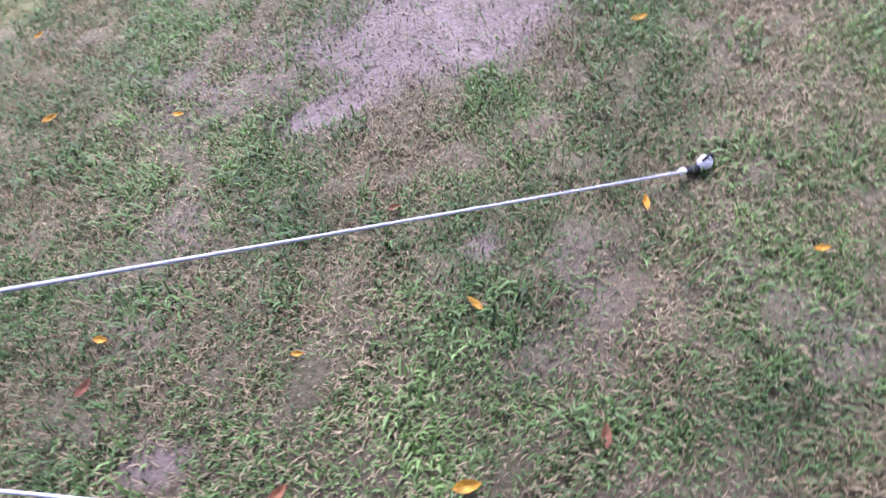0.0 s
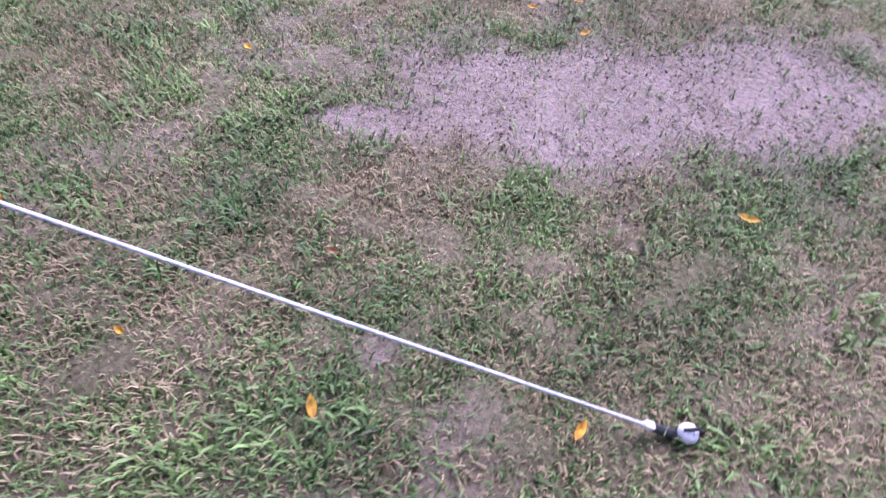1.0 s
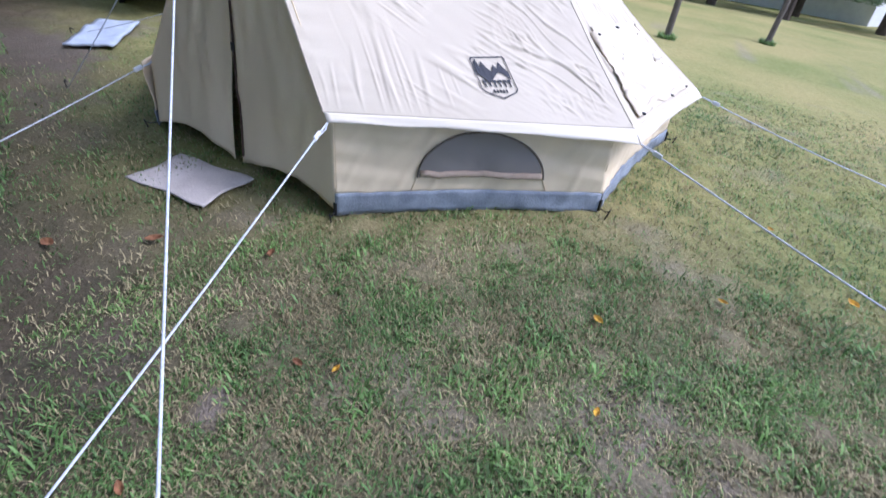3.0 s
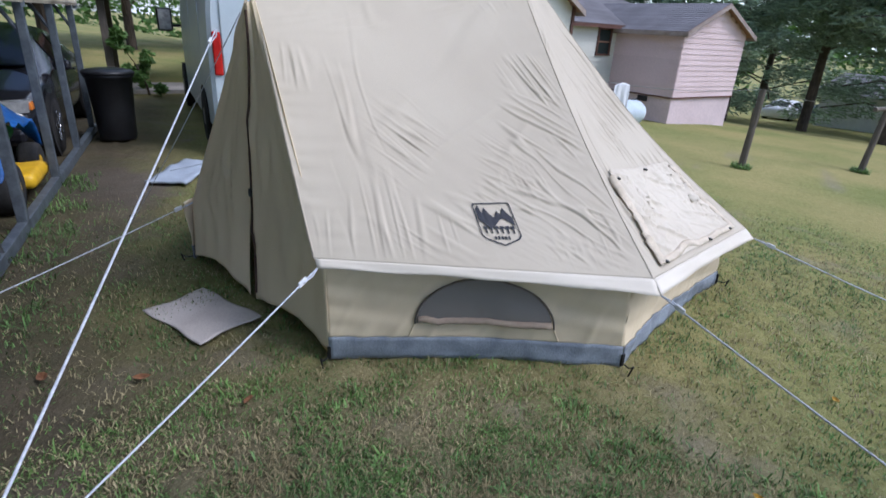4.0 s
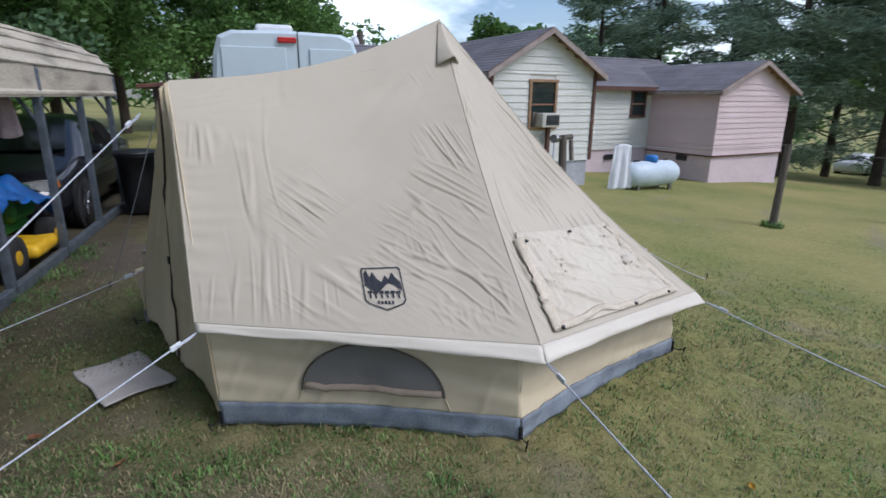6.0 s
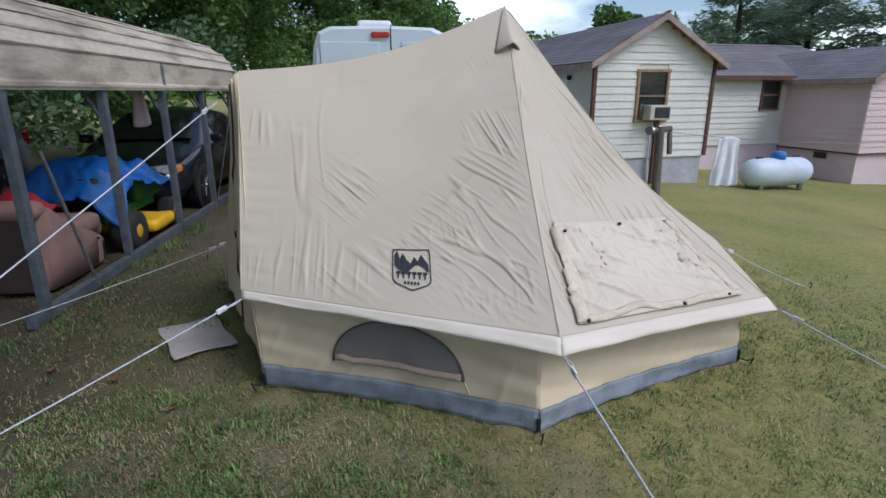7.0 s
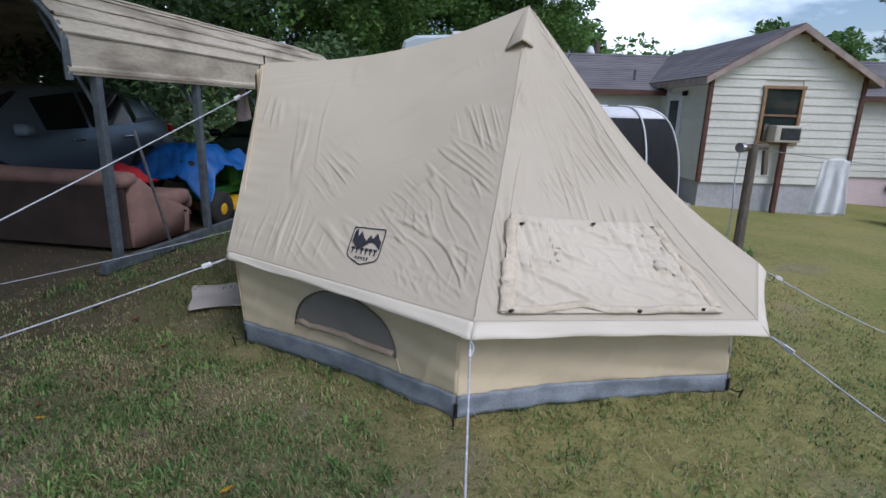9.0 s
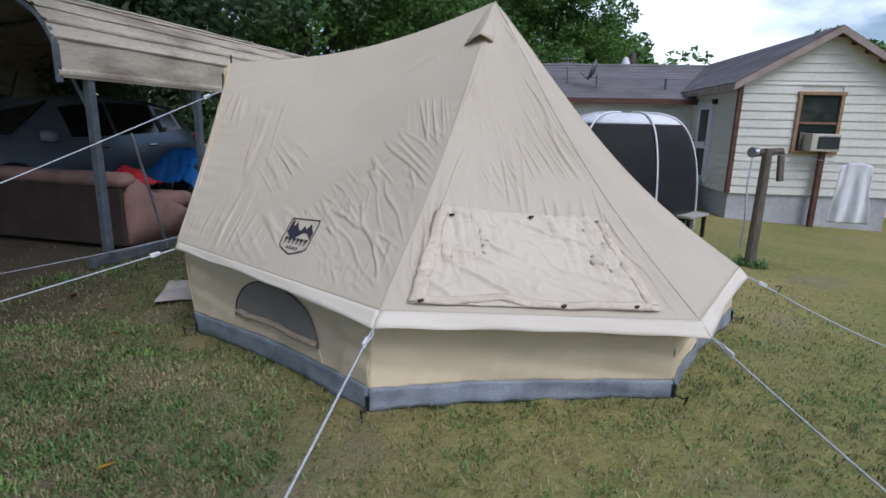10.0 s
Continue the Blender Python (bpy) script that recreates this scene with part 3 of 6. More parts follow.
for side in (1, 0):
    part("door_flap", sheet(B(), lambda u, v, s=side: flap(s, u, 0.02 + 0.98 * v), 30, 50, thick=0.004), CANVAS_WALL, tent, "unzipped tan canvas door flap", smooth=True)
part("zip", pipe(B(), [flap(1, 0.98, 0.05 + 0.93 * k / 20) + Vector((0.01, 0, 0)) for k in range(21)], 0.007, 6), WOOD_BROWN, tent, "dark brown door zip")
part("zip_pull", box(B(), tuple(flap(1, 0.97, 0.42) + Vector((0.02, 0, 0))), (0.012, 0.02, 0.05), None, 0.004), BLACK_PLASTIC, tent)
part("pole_tip", rod(B(), DOOR_TOP + Vector((0, 0, -0.05)), DOOR_TOP + Vector((0, 0, 0.05)), 0.006), BLACK_PLASTIC, tent, "black pole tip")

# vent hood on the seam below the peak


def hood(u, v):
    seam = APEX.lerp(EAVE["M"], 0.015 + 0.155 * v)
    left, right = panels["L"](0.988 - 0.055 * v, 0.015 + 0.155 * v), panels["M"](0.34, 0.015 + 0.155 * v)
    p = left.lerp(seam, min(1, u * 2)) if u < 0.5 else seam.lerp(right, (u - 0.5) * 2)
    d = Vector((0.5, 0.75, 0.3)).normalized()
    return p + d * (0.012 + 0.05 * v ** 3 * math.sin(math.pi * u))


part("vent_hood", sheet(B(), hood, 14, 10, thick=0.006), CANVAS, tent, "canvas vent hood below the peak", smooth=True)


# covered window on the next roof panel: a laid-on cloth with taped edges
def cover(u, v, lift=0.008):
    uu, vv = 0.08 + 0.80 * u, 0.735 + 0.25 * v
    p = panels["M"](uu, vv)
    q = (panels["M"](uu + 0.01, vv) - p).cross(panels["M"](uu, vv + 0.01) - p).normalized()
    q = q if q.z > 0 else -q
    rim = min(u, 1 - u, v, 1 - v)
    long = noise.noise((u * 1.3 + v * 1.1, (v * 1.0 - u * 0.8) * 4.2, 3.3))
    cross = noise.noise(((u * 1.1 + v * 1.2) * 4.5, (v - u) * 1.3, 8.3))
    w = 0.016 * math.exp(-((long / 0.10) ** 2)) * smoothstep(-0.3, 0.2, noise.noise((u * 3, v * 3, 5.0))) + 0.010 * math.exp(-((cross / 0.09) ** 2)) * smoothstep(-0.1, 0.3, noise.noise((u * 3, v * 3, 9.0)))
    w += 0.010 * noise.noise((u * 4, v * 4, 1.3)) + 0.007 * math.exp(-((noise.noise((u * 9 + v * 3, v * 8 - u * 7, 6.0)) / 0.12) ** 2))
    return p + q * (lift + w * (0.35 + 0.65 * smoothstep(0, 0.12, rim)) + 0.004)


cover_part = part("roof_window_cover", sheet(B(), cover, 110, 84, thick=0.004), mat("cover_canvas", (0.62, 0.55, 0.45), (0.57, 0.50, 0.40), 2.5, 0.7, fine=260, grain=0.05, spec=0.3), tent, "creased canvas cover over a roof window", smooth=True)
EDGE_CANVAS = mat("edge_canvas", (0.63, 0.54, 0.425), (0.56, 0.475, 0.365), 8, 0.8, grain=0.1)


def edge_left(u, v):
    return cover(-0.012 + 0.012 * noise.noise((v * 5, 2, 0)) + 0.065 * u, 0.06 + 0.93 * v, 0.012 + 0.008 * math.sin(math.pi * u) * (1 + noise.noise((v * 9, 0, 4))))


def edge_low(u, v):
    return cover(0.02 + 0.95 * u, 0.935 - 0.05 * math.exp(-(((u - 0.33) / 0.09) ** 2)) + 0.07 * v + 0.015 * noise.noise((u * 7, 3, 0)), 0.012 + 0.008 * math.sin(math.pi * v) * (1 + noise.noise((u * 12, 0, 6))))


def edge_right(u, v):
    return cover(0.955 + 0.05 * u + 0.01 * noise.noise((v * 6, 5, 0)), 0.05 + 0.9 * v, 0.010 + 0.006 * math.sin(math.pi * u))


for edge, nu, nv in ((edge_left, 5, 60), (edge_low, 90, 5), (edge_right, 5, 50)):
    part("folded_edge", sheet(B(), edge, nu, nv, thick=0.003), EDGE_CANVAS, cover_part, "tan folded edge", smooth=True)
for u0, v0 in ((0.04, 0.99), (0.60, 0.99), (0.90, 0.98), (0.55, 0.05), (0.08, 0.1)):
    part("toggle", box(B(), tuple(cover(u0, v0, 0.02)), (0.03, 0.02, 0.012), Matrix.Rotation(0.6, 3, "Z"), 0.003), BLACK_PLASTIC, cover_part, "small black toggle")


# badge printed on the roof: a shield outline, hills, trees and two rows of bars
def badge_at(x, y):
    """A point of the badge, x and y from -0.5 to 0.5."""
    u, v = BADGE_U - x * BADGE_W, BADGE_V - y * BADGE_H
    p = panels["L"](u, v)
    a, b = panels["L"](u + 0.01, v) - p, panels["L"](u, v + 0.01) - p
    q = a.cross(b).normalized()
    return p + (q if q.z > 0 else -q) * 0.006


BADGE_U, BADGE_V, BADGE_W, BADGE_H = 0.575, 0.865, -0.125, 0.135
badge = B()


def badge_poly(points):
    vs = [badge.verts.new(badge_at(x, y)) for x, y in points]
    badge.faces.new(vs)


shield = [(-0.46, 0.46), (0.46, 0.46), (0.5, 0.40), (0.5, -0.28), (0.42, -0.36), (0.0, -0.5), (-0.42, -0.36), (-0.5, -0.28), (-0.5, 0.40)]
for k in range(len(shield)):
    (x0, y0), (x1, y1) = shield[k], shield[(k + 1) % len(shield)]
    for j in range(4):
        a, b = j / 4, (j + 1) / 4
        pa, pb = (x0 + (x1 - x0) * a, y0 + (y1 - y0) * a), (x0 + (x1 - x0) * b, y0 + (y1 - y0) * b)
        badge_poly([pa, pb, (pb[0] * 0.94, pb[1] * 0.94), (pa[0] * 0.94, pa[1] * 0.94)])
skyline = [(-0.44, 0.32), (-0.36, 0.42), (-0.30, 0.22), (-0.22, 0.36), (-0.12, 0.20), (-0.02, 0.12), (0.08, 0.28), (0.16, 0.18), (0.26, 0.34), (0.36, 0.20), (0.44, 0.12)]
for (x0, y0), (x1, y1) in zip(skyline, skyline[1:]):
    badge_poly([(x0, y0), (x1, y1), (x1, -0.0 + 0.1 * math.sin(9 * x1)), (x0, -0.0 + 0.1 * math.sin(9 * x0))])
for k in range(6):
    x0 = -0.40 + k * 0.138
    badge_poly([(x0, -0.07), (x0 + 0.11, -0.07), (x0 + 0.11, -0.13), (x0, -0.13)])
    badge_poly([(x0 + 0.035, -0.13), (x0 + 0.075, -0.13), (x0 + 0.075, -0.23), (x0 + 0.035, -0.23)])
for k in range(5):
    x0 = -0.20 + k * 0.085
    badge_poly([(x0, -0.29), (x0 + 0.05, -0.29), (x0 + 0.05, -0.36), (x0, -0.36)])
part("badge", badge, BADGE, tent, "dark printed shield badge with hills and bars")


# ---- guy ropes ----
def guy(a, b, side_label, r=0.0045, slide=0.12, loop=True):
    """A rope from a tent point a to a peg at b."""
    a, b = Vector(a), Vector(b)
    rope = thing("guy_rope", Matrix.Translation(b), side_label, "rope", "guy ropes of the tent")
    d = a - b
    line = [d * (k / 16) + Vector((0, 0, -0.02 * math.sin(math.pi * k / 16))) for k in range(17)]
    part("cord", pipe(B(), line, r, 7), ROPE, rope, smooth=True)
    n = d.normalized()
    if loop:
        part("slider", box(B(), tuple(d - n * slide), (0.012, 0.03, 0.06), n.to_track_quat("Z", "Y").to_matrix(), 0.004), WHITE_PAINT, rope, "white plastic rope slider")
        side = n.cross(Vector((0, 0, 1))).normalized() * 0.008
        part("tail", pipe(B(), [d - n * slide + side, d - n * slide * 0.5 + side * 2.2, d + side * 0.3], r * 0.8, 6), ROPE, rope)
    peg = part("peg", rod(B(), (0, 0, -0.06), (0.03 * -n.x, 0.03 * -n.y, 0.05), 0.005), BLACK_PLASTIC, rope, "dark steel ground peg")
    part("peg_hook", pipe(B(), [(-0.03 * n.x, -0.03 * n.y, 0.05), (-0.01 * n.x, -0.01 * n.y, 0.062), (0.02 * n.x, 0.02 * n.y, 0.045)], 0.005, 6), BLACK_PLASTIC, peg)
    return rope


def on_ground(x, y, up=0.0):
    return Vector((x, y, ground_z(x, y) + up))


white_rope = "taut white guy rope from the tent to a ground peg"
ROPE_TOP, ROPE_PEG = Vector((-2.113, -0.19, 1.665)), Vector((0.882, 2.385, 0.13))
far_rope = guy(ROPE_TOP, ROPE_PEG, white_rope, 0.0042, 0.16)
# the foot of that rope has a black and white tensioner
tn = (ROPE_TOP - ROPE_PEG).normalized()
part("tensioner", rod(B(), tn * 0.03, tn * 0.10, 0.014, 0.011, 10), BLACK_PLASTIC, far_rope, "black tensioner sleeve")
part("end_cap", lathe(B(), [(0.004, -0.02), (0.022, -0.014), (0.026, 0.0), (0.02, 0.014), (0.004, 0.02)], 14, Matrix.Translation((0.0, 0.0, 0.03))), WHITE_PAINT, far_rope, "white plastic end cap", smooth=True)
part("cord_lock", box(B(), tuple(tn * 0.11), (0.02, 0.02, 0.03), tn.to_track_quat("Z", "Y").to_matrix(), 0.005), WHITE_PAINT, far_rope, "white cord lock")
guy(TC + EAVE["L"], on_ground(0.66, 1.20), white_rope)
guy(TC + EAVE["M"], on_ground(-1.789, 4.376), white_rope)
guy(TC + EAVE["R"], on_ground(-4.424, 4.403), white_rope)
guy(TC + EAVE["Q"], on_ground(-6.75, 2.15), white_rope)
guy(TC + EAVE["H"], on_ground(-7.1, 0.85), white_rope)
guy(TC + EAVE["K"], on_ground(0.0, -0.92), white_rope, 0.0035)
guy(TC + EAVE["J"], on_ground(-3.4, -3.2), white_rope, 0.0035)
guy(TC + DOOR_TOP + Vector((0.0, -0.12, -0.1)), on_ground(-2.35, -1.9), "slack thin cord hanging from the tent door to the ground", 0.003, loop=False)
for c in "LMRQHIJK":
    foot = TC + FOOT[c] + polar(0.06, ANGLE[c])
    p = thing("tent_peg", Matrix.Translation(on_ground(foot.x, foot.y)), "dark steel peg through a tent corner loop", "peg", "corner pegs of the tent")
    part("shaft", rod(B(), (0, 0, -0.05), tuple(polar(0.03, ANGLE[c], 0.06)), 0.005), BLACK_PLASTIC, p)
    part("loop", pipe(B(), [polar(-0.05, ANGLE[c], 0.03), polar(0.0, ANGLE[c] + 20, 0.03), polar(0.03, ANGLE[c], 0.05)], 0.004, 6), BLACK_PLASTIC, p, "black webbing loop")


# ---- carport ----
PORT = pose(-0.95, -1.08, 0.06, 0, 0, math.degrees(math.atan2(-1.15, -0.75)))
STEP, PORT_W = 1.373, 6.6
carport = thing("carport", PORT, "tan sheet-metal carport on dark steel posts", "carport")
for y in (0.0, PORT_W):
    part("base_rail", box(B(), (2 * STEP + 0.05, y, 0.06), (4 * STEP + 0.5, 0.07, 0.10), None, 0.008), POST, carport, "dark steel base rail")
    for k in range(5):
        part("post", box(B(), (k * STEP, y, 0.90), (0.07, 0.07, 1.72), None, 0.006), POST, carport)
        d = 1 if y == 0 else -1
        part("knee_brace", pipe(B(), [(k * STEP, y + d * 0.02, 1.42), (k * STEP, y + d * 0.45, 2.2)], 0.02, 6), POST, carport)
prof = [(0.0 - 0.03, 1.70), (-0.03, 2.00), (0.02, 2.12), (0.12, 2.24), (0.30, 2.36), (0.60, 2.46), (1.2, 2.60), (2.0, 2.76), (PORT_W / 2, 2.90)]
prof = prof + [(PORT_W - y, z) for y, z in prof[-2::-1]]
X0, X1 = -0.32, 4 * STEP + 0.32
pv = [Vector((0, y, z)) for y, z in prof]
pn = []
for k in range(len(pv)):
    d = (pv[min(k + 1, len(pv) - 1)] - pv[max(k - 1, 0)]).normalized()
    pn.append(Vector((0, -d.z, d.y)))
for k in range(len(pv) - 1):
    # each long sheet laps over the next, with a raised rib near its lower edge
    a, b, na, nb = pv[k], pv[k + 1], pn[k], pn[k + 1]
    if k >= (len(pv) - 1) // 2:
        a, b, na, nb = b, a, nb, na
    steps = ((-0.03, 0.014), (0.0, 0.016), (0.06, 0.026), (0.13, 0.026), (0.2, 0.006), (0.6, 0.0), (1.03, 0.003))

    def lap(u, v, a=a, b=b, na=na, nb=nb):
        t, up = steps[round(v * 6)]
        x = X0 + (X1 - X0) * u
        wave = 0.003 * math.sin(u * 40 + a.z * 9)
        return Vector((x, 0, 0)) + a.lerp(b, t) + na.lerp(nb, max(0, min(1, t))) * (up + wave)

    part("roof_sheet", sheet(B(), lap, 40, 6, thick=-0.006), CARPORT, carport, "weathered tan roof sheet")
for k in range(4):
    z = 0.75 + 0.24 * k
    part("side_sheet", box(B(), ((X0 + X1) / 2, PORT_W + 0.045 - 0.004 * (k % 2), z + 0.12), (X1 - X0, 0.012, 0.25)), CARPORT, carport, "weathered tan side sheet")
    part("side_rib", box(B(), ((X0 + X1) / 2, PORT_W + 0.03, z + 0.01), (X1 - X0, 0.03, 0.025), None, 0.004), CARPORT, carport)
for x in (X0 + 0.02, 2 * STEP, X1 - 0.02):
    part("roof_bow", pipe(B(), [(x, y, z - 0.05) for y, z in prof], 0.03, 6), POST, carport, "bent steel roof bow")
ln_x = Vector((-0.546, -0.838, 0))
ln_y = Vector((0.838, -0.546, 0))
PORT_O = Vector((-0.95, -1.08, 0.0))


def port(x, y, z=0.0):
    p = PORT_O + ln_x * x + ln_y * y
    return Vector((p.x, p.y, ground_z(p.x, p.y) + z))


PORT_TURN = math.degrees(math.atan2(-1.15, -0.75))


def at_port(x, y, turn=0.0, z=0.0):
    p = port(x, y, z)
    return pose(*p, 0, 0, PORT_TURN + turn)


# ---- sofa: back towards -x, seat towards +x ----
sofa = thing("sofa", at_port(0.50, 0.24, 0) @ Matrix.Diagonal((1, 1, 0.92, 1)), "worn brown upholstered sofa standing under the carport", "sofa")
SW = 2.1


def pad(c, s, r=0.05, seed=1.0, m=SOFA):
    bm = box(B(), c, s, None, r)
    bmesh.ops.subdivide_edges(bm, edges=[e for e in bm.edges if e.calc_length() > 0.25], cuts=4, use_grid_fill=True)
    for v in bm.verts:
        v.co += v.normal * 0.018 * noise.noise(v.co * 4 + Vector((seed, 0, 0)))
    return bm


part("back_lining", box(B(), (0.0, SW / 2, 0.42), (0.05, SW - 0.1, 0.74), None, 0.015), SOFA_DARK, sofa, "dark lining of the sofa back")
part("back_top", pad((0.07, SW / 2, 0.80), (0.24, SW, 0.17), 0.07, 2), SOFA, sofa, smooth=True)
part("back_cushion", pad((0.22, SW / 2, 0.60), (0.22, SW - 0.4, 0.40), 0.07, 3), SOFA, sofa, smooth=True)
part("base", pad((0.5, SW / 2, 0.18), (0.9, SW - 0.05, 0.30), 0.03, 4), SOFA, sofa, smooth=True)
for y in (0.12, SW - 0.12):
    bm = B()
    sec = []
    for x, h, w in ((0.06, 0.86, 0.10), (0.2, 0.82, 0.14), (0.38, 0.66, 0.15), (0.55, 0.55, 0.14), (0.8, 0.44, 0.11), (0.98, 0.34, 0.09)):
        sec.append([Vector((x, y + w * a, z)) for a, z in ((-0.85, 0.05), (-0.95, 0.3), (-1, h - 0.1), (-0.7, h - 0.02), (0, h), (0.7, h - 0.02), (1, h - 0.1), (0.95, 0.3), (0.85, 0.05))])
    loft(bm, sec)
    part("armrest", bm, SOFA, sofa, smooth=True)
for k in range(2):
    part("seat_cushion", pad((0.66, 0.50 + k * 0.96, 0.47), (0.78, 0.92, 0.2), 0.07, 5 + k), SOFA, sofa, smooth=True)
part("footrest", pad((1.06, 0.55, 0.40), (0.18, 0.92, 0.22), 0.07, 8), SOFA, sofa, smooth=True)

bm = B()
sheet(bm, lambda u, v: Vector((0.5 * u, 0.45 * v, 0.03 + 0.2 * math.sin(math.pi * u) * math.sin(math.pi * v) + 0.05 * noise.noise((u * 4, v * 4, 0)))), 16, 16, thick=0.01)
red = part("red_blanket", bm, RED_CLOTH, smooth=True)
red.matrix_world = at_port(0.80, 0.50, 0, 0.60)
tagged(red, "crumpled red cloth lying on the sofa", "cloth")
bottle = thing("orange_bottle", at_port(1.15, 0.75, 0, 0.55), "small orange bottle standing on the sofa", "bottle")
part("body", lathe(B(), [(0.03, 0), (0.032, 0.01), (0.032, 0.14), (0.015, 0.17)], 12), ORANGE_LENS, bottle, smooth=True)
part("cap", lathe(B(), [(0.016, 0.17), (0.016, 0.2), (0.012, 0.205)], 12), BLACK_PLASTIC, bottle, "black cap")

stick = thing("leaning_pole", at_port(0.75, 0.02, 0, 0.0), "thin grey metal pole leaning beside the sofa", "pole")
part("tube", rod(B(), (-0.05, -0.05, 0.02), (-0.20, 0.12, 1.22), 0.014), STEEL, stick)


# ---- ride-on mower under a tarpaulin ----
mower = thing("riding_mower", at_port(1.92, 0.22, 0), "green and yellow riding mower on the dirt floor", "mower")


def wheel(parent, c, r, w, hub, tyre=RUBBER, name="wheel", axis="Y"):
    rot = Matrix.Rotation(radians(90), 4, "X") if axis == "Y" else Matrix.Rotation(radians(90), 4, "Y")
    m = Matrix.Translation(c) @ rot
    ty = part(name, lathe(B(), [(r * 0.55, -w / 2), (r * 0.93, -w / 2), (r, -w * 0.3), (r, w * 0.3), (r * 0.93, w / 2), (r * 0.55, w / 2)], 28, m), tyre, parent, smooth=True)
    part("rim", lathe(B(), [(0.02, -w * 0.52), (r * 0.3, -w * 0.52), (r * 0.5, -w * 0.36), (r * 0.58, -w * 0.5), (r * 0.58, w * 0.5), (r * 0.5, w * 0.36), (r * 0.3, w * 0.52), (0.02, w * 0.52)], 28, m), hub, ty, smooth=True)
    return ty


wheel(mower, (0.0, 0.0, 0.22), 0.22, 0.22, MOWER_YELLOW)
wheel(mower, (0.0, 0.75, 0.22), 0.22, 0.22, MOWER_YELLOW)
wheel(mower, (1.15, 0.02, 0.19), 0.19, 0.16, MOWER_YELLOW)
wheel(mower, (1.15, 0.72, 0.19), 0.19, 0.16, MOWER_YELLOW)
part("mowing_deck", pad((0.58, 0.28, 0.19), (0.62, 0.9, 0.14), 0.05, 3), MOWER_YELLOW, mower, smooth=True)
part("frame", box(B(), (0.6, 0.38, 0.36), (1.25, 0.34, 0.12), None, 0.02), MOWER_GREEN, mower)
part("hood", box(B(), (1.0, 0.38, 0.58), (0.65, 0.5, 0.36), None, 0.08), MOWER_GREEN, mower)
part("seat", box(B(), (0.08, 0.38, 0.68), (0.4, 0.45, 0.3), None, 0.08), BLACK_PLASTIC, mower)
part("steering_column", rod(B(), (0.65, 0.38, 0.5), (0.5, 0.38, 0.86), 0.03), BLACK_PLASTIC, mower)


def tarp_at(u, v):
    x, y = -0.22 + 1.55 * u, -0.04 + 1.06 * v
    hump = 0.80 + 0.20 * math.exp(-(((x - 0.25) / 0.4) ** 2)) + 0.06 * math.exp(-(((x - 1.1) / 0.3) ** 2))
    side = min(v, 1 - v)
    drop = (1 - smoothstep(0.0, 0.30, side))
    end = (1 - smoothstep(0.0, 0.12, min(u, 1 - u)))
    z = hump - 0.26 * drop - 0.26 * end + 0.09 * noise.noise((u * 6, v * 4, 2)) + 0.035 * noise.noise((u * 17, v * 15, 5))
    return Vector((x + 0.04 * noise.noise((v * 8, u * 3, 1)), y + (0.12 if v > 0.5 else -0.02) * drop + 0.05 * noise.noise((u * 9, v * 3, 7)), z))


tarp = part("blue_tarpaulin", sheet(B(), tarp_at, 60, 40, thick=0.004), BLUE_TARP)
tarp.matrix_world = at_port(1.92, 0.22, 0)
tagged(tarp, "creased blue tarpaulin draped over the riding mower", "tarpaulin")
for p in tarp.data.polygons:
    p.use_smooth = True


